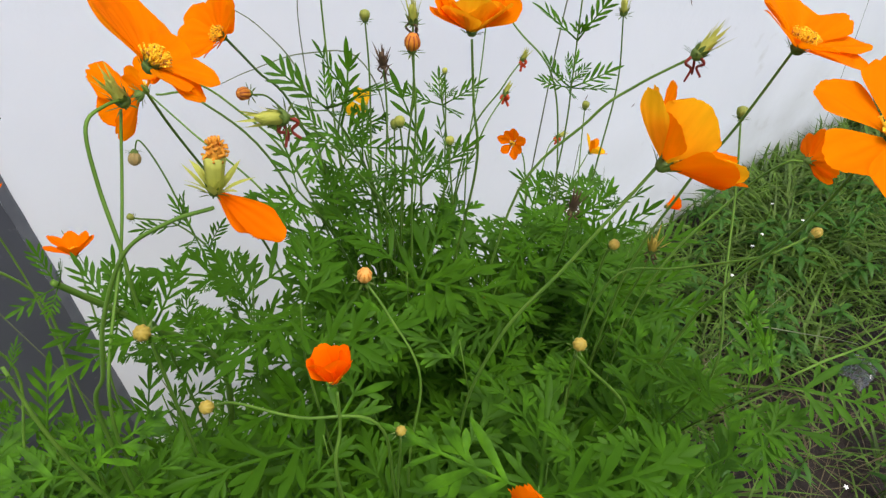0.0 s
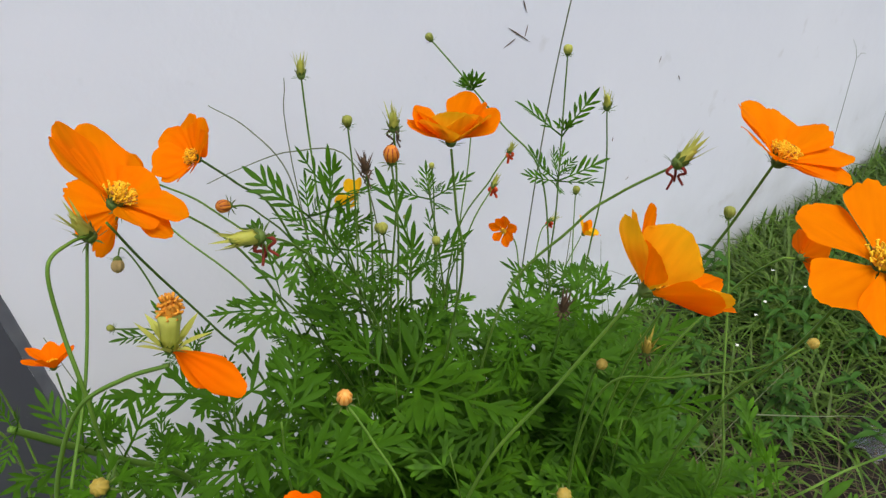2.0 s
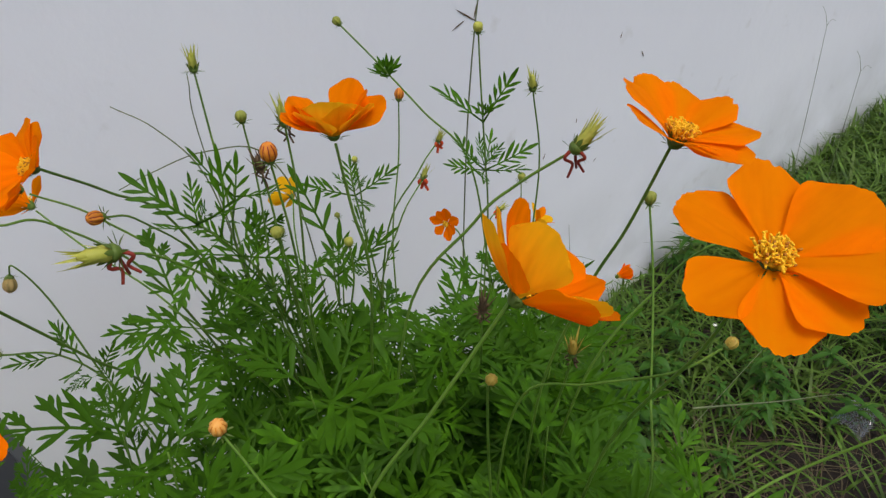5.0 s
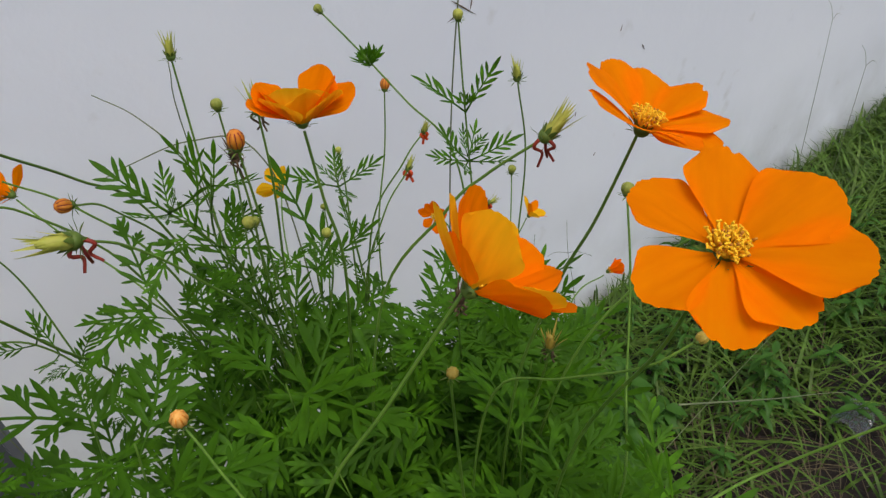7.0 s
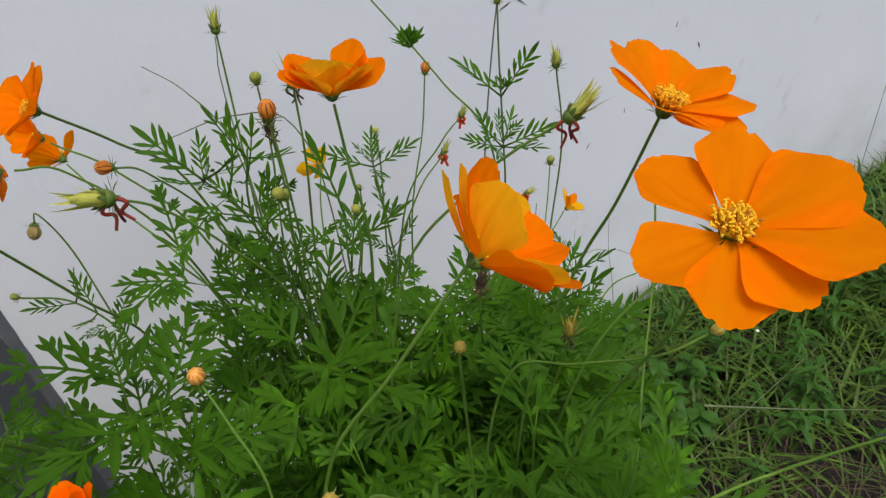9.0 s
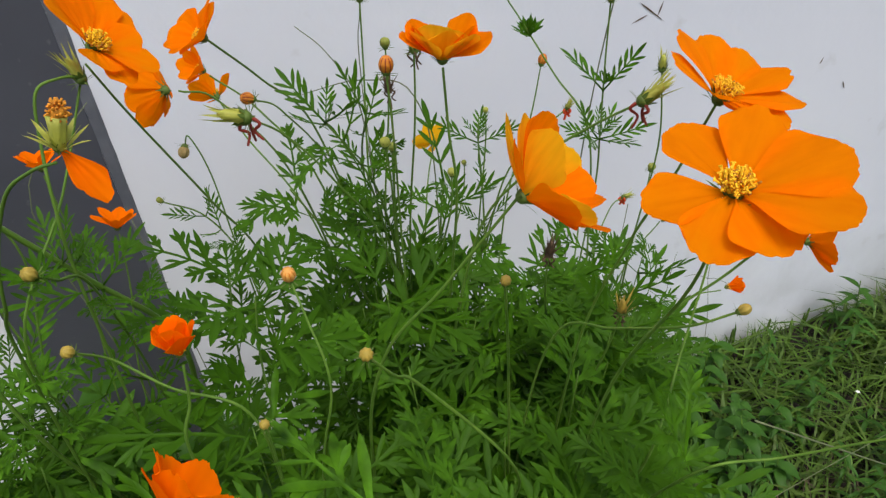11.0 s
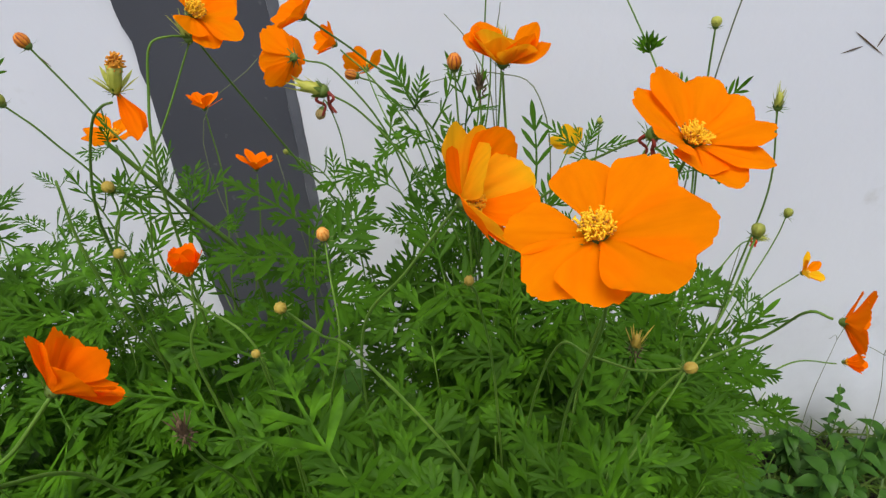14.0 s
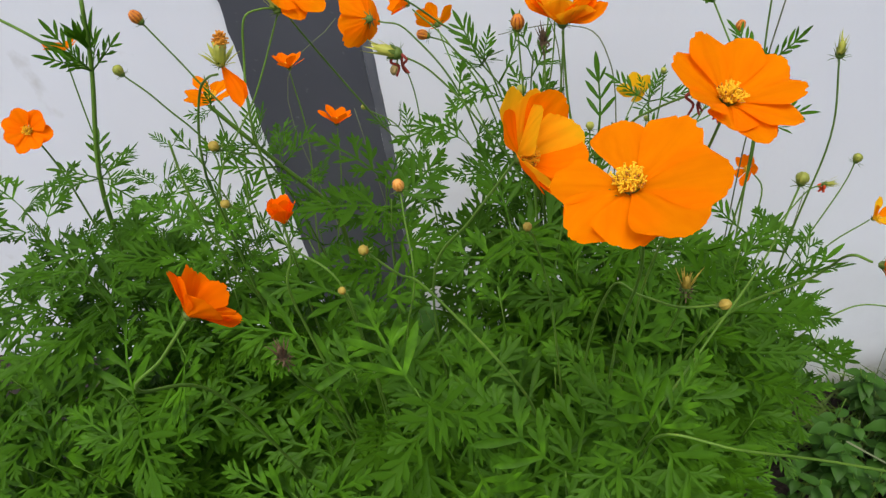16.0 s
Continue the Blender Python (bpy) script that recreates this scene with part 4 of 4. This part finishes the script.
whorl(main, (0.154, 0.361, 0.868), (-0.4, -0.2, 0.9), 5, 0.26, 0.9, SPRIG)
shoot = main.stem([(0.19, 0.41, 0.66), (0.184, 0.424, 0.79), (0.190, 0.400, 0.858)], 0.0022, 0.0012)
main.dress(shoot, 0.45, 1.0, 0.026, 0.36, 0.6, YOUNG)
shoot = main.stem([(0.18, 0.39, 0.64), (0.145, 0.372, 0.765), (0.122, 0.366, 0.822)], 0.0022, 0.0012)
main.dress(shoot, 0.65, 1.0, 0.030, 0.46, 0.7, BROAD)
shoot = main.stem([(0.285, 0.41, 0.62), (0.287, 0.424, 0.74), (0.285, 0.428, 0.794), (0.288, 0.433, 0.815)], 0.0020, 0.0011)
main.dress(shoot, 0.35, 0.70, 0.028, 0.34, 0.4, SPRIG)
whorl(main, (0.285, 0.428, 0.792), (0, 0, 1), 4, 0.36, 0.3, SPRIG, 20)
whorl(main, (0.285, 0.428, 0.796), (0, 0, 1), 4, 0.18, 0.9, SPRIG)


# smaller shoots between the crown and the dark strip
shoot = left.stem([(0.085, 0.41, 0.62), (0.074, 0.435, 0.72), (0.055, 0.438, 0.770), (0.028, 0.432, 0.795)], 0.0020, 0.0012)
left.dress(shoot, 0.35, 0.86, 0.018, 0.28, 0.6, YOUNG)
bud(left, (0.028, 0.432, 0.795), (-0.5, -0.1, 0.7), 0.0060, CALYX, 0.0, 231)
# a leafy branch that leans across the dark strip, with a bud on a short stalk
rng.seed(97)
shoot = left.stem([(0.020, 0.315, 0.66), (0.033, 0.300, 0.75), (0.028, 0.294, 0.791), (0.006, 0.2785, 0.842), (-0.012, 0.265, 0.886), (-0.018, 0.261, 0.900)], 0.0044, 0.0026)
left.dress(shoot, 0.42, 0.86, 0.021, 0.33, 0.35, YOUNG)
whorl(left, (-0.002, 0.272, 0.862), (-0.3, -0.2, 0.9), 5, 0.30, 0.4, SPRIG)
whorl(left, (0.008, 0.280, 0.836), (-0.2, -0.2, 0.9), 4, 0.40, 0.3, YOUNG, 60)
whorl(left, (-0.017, 0.261, 0.897), (-0.6, -0.2, 0.6), 4, 0.18, 0.5, SPRIG, 30)
bud(left, (0.0045, 0.2174, 0.8937), (-0.2, -0.4, 0.7), 0.0095, BUD_YELLOW, 0.2, 233)
stalk(left, (0.0045, 0.2174, 0.893), (0.006, 0.232, 0.880), (0.010, 0.268, 0.838), r=0.0012)
whorl(left, (0.0050, 0.222, 0.889), (0, -0.2, 1), 5, 0.17, 0.35, NEEDLE)
# a broad-leaved clump before the plaster at the near side of the dark strip
shoot = left.stem([(-0.030, 0.28, 0.64), (-0.043, 0.250, 0.75), (-0.047, 0.240, 0.835), (-0.046, 0.243, 0.885)], 0.0030, 0.0016)
left.dress(shoot, 0.50, 0.74, 0.026, 0.44, 0.35, BROAD)
whorl(left, (-0.046, 0.243, 0.880), (0, 0, 1), 3, 0.15, 0.7, SPRIG)
shoot = left.stem([(0.055, 0.34, 0.66), (0.062, 0.33, 0.74), (0.070, 0.325, 0.790)], 0.0020, 0.0011)
left.dress(shoot, 0.40, 1.0, 0.024, 0.62, 0.6, BROAD)
shoot = near_left.stem([(0.075, 0.26, 0.66), (0.078, 0.28, 0.75), (0.085, 0.285, 0.800)], 0.0020, 0.0011)
near_left.dress(shoot, 0.50, 1.0, 0.028, 0.62, 0.6, BROAD)


for pl, top in ((main, 0.7), (right, 0.62), (front, 0.6), (near_left, 0.6), (left, 0.6), (far_left, 0.6)):
    f = pl.foot
    pl.stem([f - Vector((0, 0, 0.02)), f + Vector((0.006, -0.004, 0.2)), f + Vector((0, 0, 0.42)), f + Vector((0.004, -0.006, top))], 0.0052, 0.0026)
fill(main, 0.215, 0.355, 0.10, 0.075, 13, -0.045, 0.72, None, 0.42, 0.046)
fill(main, 0.175, 0.40, 0.055, 0.04, 4, -0.02, 0.52, YOUNG, 0.70, 0.030, 0.05)
fill(main, 0.265, 0.315, 0.060, 0.060, 8, -0.01, 0.52, YOUNG, 0.55, 0.040, 0.06)
fill(right, 0.335, 0.290, 0.050, 0.045, 7, -0.035, 0.52, YOUNG, 0.55, 0.040, 0.06)
fill(main, 0.045, 0.40, 0.04, 0.03, 2, -0.13, 0.66, None, 0.6, 0.05, 0.12)
fill(right, 0.305, 0.300, 0.075, 0.075, 14, -0.055, 0.66, None, 0.42, 0.046)
fill(right, 0.390, 0.328, 0.060, 0.050, 9, -0.02, 0.48, YOUNG, 0.62, 0.032, 0.06)
fill(right, 0.325, 0.225, 0.040, 0.050, 8, -0.03, 0.54, YOUNG, 0.55, 0.036, 0.06)
fill(front, 0.190, 0.150, 0.085, 0.10, 22, -0.01, 0.66, None, 0.42, 0.046)
fill(near_left, 0.07, 0.175, 0.082, 0.10, 16, -0.02, 0.70, None, 0.45, 0.048)
fill(left, -0.06, 0.29, 0.08, 0.07, 8, -0.13, 0.72, None, 0.4, 0.048)
fill(left, -0.060, 0.26, 0.05, 0.04, 4, -0.04, 0.64, None, 0.76, 0.046, 0.05)
fill(left, -0.04, 0.30, 0.05, 0.05, 4, 0.0, 0.40, SPRIG, 0.74, 0.024, 0.06)
fill(far_left, -0.18, 0.22, 0.13, 0.12, 22, -0.01, 0.72, None, 0.38, 0.048)
fill(far_left, -0.14, 0.28, 0.08, 0.06, 8, 0.03, 0.54, FINE, 0.70, 0.030, 0.06)
fill(far_left, -0.24, 0.12, 0.10, 0.09, 15, 0.0, 0.74, None, 0.40, 0.045)
fill(near_left, 0.05, 0.09, 0.09, 0.05, 7, -0.04, 0.62, None, 0.45, 0.055)
fill(far_left, -0.33, 0.16, 0.06, 0.10, 9, -0.02, 0.74, None, 0.40, 0.047)


# ---------- grass and weeds ----------
def tufts(name, count, per, area, height, width, mat, seed, lean=(0.2, 1.1), clump=0.02):
    """Grass tufts: each a fan of narrow bent blades from one foot."""
    g = np.random.default_rng(seed)
    x0, x1, y0, y1 = area
    foot = np.column_stack([g.uniform(x0, x1, count), g.uniform(y0, y1, count), np.full(count, -0.006)])
    base = np.repeat(foot, per, 0)
    n = len(base)
    base[:, :2] += g.normal(0, clump, (n, 2))
    base[:, 1] = np.minimum(base[:, 1], 0.742)
    vigour = np.repeat(g.uniform(0.6, 1.15, count), per)
    ang = g.uniform(0, 2 * np.pi, n)
    out = np.column_stack([np.cos(ang), np.sin(ang), np.zeros(n)])
    side = np.column_stack([-np.sin(ang), np.cos(ang), np.zeros(n)])
    h = (g.uniform(*height, n) * vigour)[:, None]
    ln = g.uniform(*lean, n)[:, None]
    wd = g.uniform(*width, n)[:, None]
    room = ((0.742 - base[:, 1]) / np.maximum(1e-4, out[:, 1] * (h * ln)[:, 0]))
    ln = np.where((out[:, 1] > 0) & (room < 1), ln[:, 0] * np.maximum(room, 0.0), ln[:, 0])[:, None]
    up = np.array([0, 0, 1.0])
    rows = []
    for u, k in ((0, 0.7), (0.35, 1.0), (0.7, 0.75)):
        c = base + up * h * (u - 0.42 * u * u) + out * h * ln * u ** 1.6
        rows += [c - side * wd * k / 2, c + side * wd * k / 2]
    rows.append(base + up * h * 0.54 + out * h * ln)
    v = np.stack(rows, 1)
    i = np.arange(n)[:, None] * 7
    quads = np.concatenate([i + np.array([0, 1, 3, 2]), i + np.array([2, 3, 5, 4])])
    tris = i + np.array([4, 5, 6])
    me = bpy.data.meshes.new(name)
    me.from_pydata(v.reshape(-1, 3).tolist(), [], quads.tolist() + tris.tolist())
    me.materials.append(mat)
    me.update()
    return new(name, me)


tagged(tufts("grass", 400, 9, (0.60, 2.4, 0.28, 0.73), (0.05, 0.14), (0.0026, 0.0066), GRASS, 1, (0.5, 1.9), 0.035), "tangled green grass tufts on the ground by the wall", "grass", kind="stuff")
tagged(tufts("near_grass", 96, 8, (0.45, 2.0, -0.5, 0.30), (0.06, 0.16), (0.0026, 0.0066), GRASS, 6, (0.5, 1.9), 0.035), "thinner green grass tufts over dark soil", "grass", kind="stuff")
tagged(tufts("tall_grass", 170, 14, (1.20, 2.6, 0.46, 0.73), (0.09, 0.21), (0.003, 0.0075), GRASS, 2, (0.5, 1.5)), "taller green grass clump against the wall", "grass", kind="stuff")
tagged(tufts("straw", 30, 7, (0.70, 1.15, 0.04, 0.40), (0.04, 0.12), (0.0012, 0.0024), STRAW, 3, (0.9, 2.4), 0.04), "dry straw and dead stalks among the grass", "straw", kind="stuff")
tagged(tufts("sparse_grass", 1700, 7, (-3.5, 5.0, -3.0, 0.73), (0.04, 0.13), (0.002, 0.005), GRASS, 5, (0.4, 1.6), 0.04), "sparse low grass on the bare soil along the wall", "grass", kind="stuff")
tagged(tufts("low_grass", 330, 12, (-1.2, 0.36, -0.4, 0.73), (0.04, 0.12), (0.002, 0.005), GRASS, 4), "short grass under the flowers", "grass", kind="stuff")


def weed_leaf(s, p, d, length, width, lift):
    """An ovate leaf with a folded midrib, drooping at its tip."""
    d = Vector((d[0], d[1], 0)).normalized()
    side = Vector((-d.y, d.x, 0))
    b, n = len(s.v), 5
    for i in range(n + 1):
        u = i / n
        w = width * 0.5 * math.sin(math.pi * min(1, 0.08 + 0.92 * u ** 0.8)) if i < n else 0.0
        c = Vector(p) + d * (length * u) + Vector((0, 0, length * (lift * u - (lift + 0.25) * u * u)))
        s.v += [c + side * w + Vector((0, 0, w * 0.3)), c, c - side * w + Vector((0, 0, w * 0.3))]
    for i in range(n):
        a = b + 3 * i
        s.f += [(a, a + 1, a + 4, a + 3), (a + 1, a + 2, a + 5, a + 4)]


def weed(foot, height, spread, seed, label, slim=(0.45, 0.6)):
    """A small broad-leaved weed: one stem with pairs of ovate leaves."""
    r = random.Random(seed)
    root = tagged(new("weed"), label, "weed", "weeds by the wall")
    root.location = foot
    tip = Vector((r.uniform(-0.04, 0.04), r.uniform(-0.05, 0.02), height))
    s = Shape()
    line = smooth_line([(0, 0, -0.01), tip * 0.5 + Vector((0.01, 0, 0)), tip], 4)
    s.tube(line, 0.0016, 0.0009, 5)
    part("stem", s.mesh("stem", STEM), root)
    turn = r.uniform(0, 6)
    for k in range(r.choice((4, 5, 6))):
        p = line[min(len(line) - 1, 3 + k)]
        for half in (0, math.pi):
            a = turn + half + r.uniform(-0.4, 0.4)
            q = Shape()
            weed_leaf(q, (0, 0, 0), (math.cos(a), math.sin(a)), spread * r.uniform(0.7, 1.2), spread * r.uniform(*slim), r.uniform(0.05, 0.5))
            part("leaf", q.mesh("leaf", LEAF_BROAD), root, Matrix.Translation(p))
        turn += 1.4


wr = random.Random(21)
for k in range(70):
    weed((wr.uniform(0.38, 0.86), wr.uniform(0.38, 0.71), 0), wr.uniform(0.08, 0.20), wr.uniform(0.024, 0.044), 400 + k, "low broad-leaved green weed in the grass at the wall's foot")
for k in range(110):
    weed((wr.uniform(0.55, 1.6), wr.uniform(-0.2, 0.70), 0), wr.uniform(0.07, 0.19), wr.uniform(0.026, 0.052), 650 + k, "small lance-leaved green weed among the grass tufts", (0.18, 0.30))
for k in range(64):
    weed((wr.uniform(-0.34, 0.30), wr.uniform(0.40, 0.66), 0), wr.uniform(0.14, 0.46), wr.uniform(0.05, 0.085), 500 + k, "dark broad-leaved weed under the flowers by the wall")


def grass_stalk(pts, label, r0=0.0009, tips=0, seed=1):
    """A dry grass stalk, with a few fingers at its tip."""
    s = Shape()
    line = smooth_line(pts, 6)
    s.tube(line, r0, r0 * 0.5, 5)
    root = tagged(new("grass_stalk", s.mesh("grass_stalk", STALK)), label, "grass stalk", "grass stalks before the wall")
    r = random.Random(seed)
    d = (line[-1] - line[-2]).normalized()
    for k in range(tips):
        o = Matrix.Rotation(6.28 * k / max(tips, 1), 3, d) @ d.orthogonal().normalized()
        f = Shape()
        e = line[-1]
        f.tube(smooth_line([e, e + (d + o) * 0.02, e + (d * 0.7 + o * 1.2) * r.uniform(0.03, 0.045)], 4), r0 * 0.6, r0 * 0.35, 4)
        part("spikelet", f.mesh("spikelet", STALK), root)
    return root


# dry stalks in front of the plaster
for k, (pts, tips) in enumerate((
        (((0.20, 0.54, 0.0), (0.212, 0.535, 0.45), (0.210, 0.530, 0.811), (0.215, 0.521, 0.890)), 0),
        (((0.210, 0.530, 0.70), (0.205, 0.531, 0.80), (0.185, 0.548, 0.845), (0.162, 0.564, 0.868)), 0),
        (((0.25, 0.48, 0.30), (0.262, 0.485, 0.70), (0.249, 0.492, 0.814), (0.212, 0.528, 0.822), (0.17, 0.552, 0.81), (0.143, 0.566, 0.799)), 0),
        (((0.37, 0.44, 0.0), (0.365, 0.42, 0.5), (0.358, 0.38, 0.80), (0.372, 0.36, 0.97), (0.40, 0.35, 1.06)), 0),
        (((0.42, 0.42, 0.0), (0.41, 0.41, 0.40), (0.415, 0.39, 0.72)), 0),
        (((0.70, 0.64, 0.0), (0.69, 0.65, 0.2), (0.70, 0.66, 0.34)), 2),
        (((0.82, 0.66, 0.0), (0.80, 0.66, 0.2), (0.76, 0.64, 0.33)), 3),
        (((0.41, 0.186, 0.655), (0.60, 0.192, 0.50), (0.76, 0.205, 0.365), (0.922, 0.217, 0.226)), 0),
        (((0.70, 0.372, 0.09), (0.80, 0.358, 0.17), (0.922, 0.345, 0.25)), 0),
        (((1.60, 0.68, 0.0), (1.60, 0.69, 0.3), (1.602, 0.698, 0.47)), 2),
        (((1.50, 0.56, 0.0), (1.52, 0.57, 0.3), (1.522, 0.572, 0.43)), 2),
        (((0.02, 0.52, 0.0), (0.00, 0.53, 0.45), (-0.02, 0.53, 0.74)), 0),
        (((-0.07, 0.50, 0.0), (-0.06, 0.50, 0.5), (-0.09, 0.52, 0.76), (-0.02, 0.54, 0.84)), 0))):
    grass_stalk(pts, "thin dry grass stalk standing before the wall", 0.0008, tips, 600 + k)

# crumpled clear plastic lying in the grass
film = Shape()
pr = random.Random(9)
cols, rows_ = 9, 7
for i in range(rows_):
    for k in range(cols):
        film.v.append(Vector((1.02 + 0.009 * k + pr.uniform(-0.004, 0.004), 0.20 + 0.008 * i + pr.uniform(-0.005, 0.005), 0.05 + pr.uniform(0, 0.022) - 0.0006 * ((k - 4) ** 2 + (i - 3) ** 2))))
for i in range(rows_ - 1):
    for k in range(cols - 1):
        a = i * cols + k
        film.f.append((a, a + 1, a + cols + 1, a + cols))
tagged(new("plastic_wrapper", film.mesh("plastic_wrapper", PLASTIC, False)), "crumpled clear plastic wrapper lying in the grass", "litter")

# tiny white flowers scattered in the grass
for k in range(9):
    p = Vector((wr.uniform(0.55, 1.5), wr.uniform(0.0, 0.62), wr.uniform(0.10, 0.17)))
    fl = Shape()
    fl.tube([(0, 0, -p.z), (0.004, 0, -p.z * 0.4), (0, 0, 0)], 0.0006, 0.0005, 4)
    tiny = tagged(new("white_flower", fl.mesh("white_flower", STEM)), "tiny white wild flower among the grass", "wild flower", "white flowers in the grass")
    tiny.location = p
    star = Shape()
    for a in range(5):
        d = Vector((math.cos(a * 1.2566), math.sin(a * 1.2566), 0.25))
        star.blade((0, 0, 0), d, (0, 0, 1), 0.0045, 0.0026, 0.1, -0.1)
    part("petals", star.mesh("petals", WHITE_PETAL), tiny, Matrix.Rotation(wr.uniform(-0.6, 0.6), 4, "X"))

# small dark scuffs and scratches on the plaster
for k, (x, z, ln, lean) in enumerate(((0.13, 1.03, 0.008, 80), (0.637, 0.767, 0.054, -37), (0.668, 0.745, 0.020, 72), (0.652, 0.748, 0.026, -160), (0.664, 0.800, 0.022, -70),
                                      (0.98, 0.62, 0.012, 70), (1.04, 0.58, 0.016, -60), (0.88, 0.50, 0.010, 85), (0.80, 0.46, 0.014, 60), (0.93, 0.40, 0.010, 40), (-0.40, 0.78, 0.03, -50))):
    sc = Shape()
    a = radians(lean)
    d = Vector((math.cos(a), 0, math.sin(a)))
    sc.blade(Vector((x, 0.7494, z)), d, (0, -1, 0), ln, 0.0022, 0.1, 0.0)
    part("scuff", sc.mesh("scuff", DRY), wall)
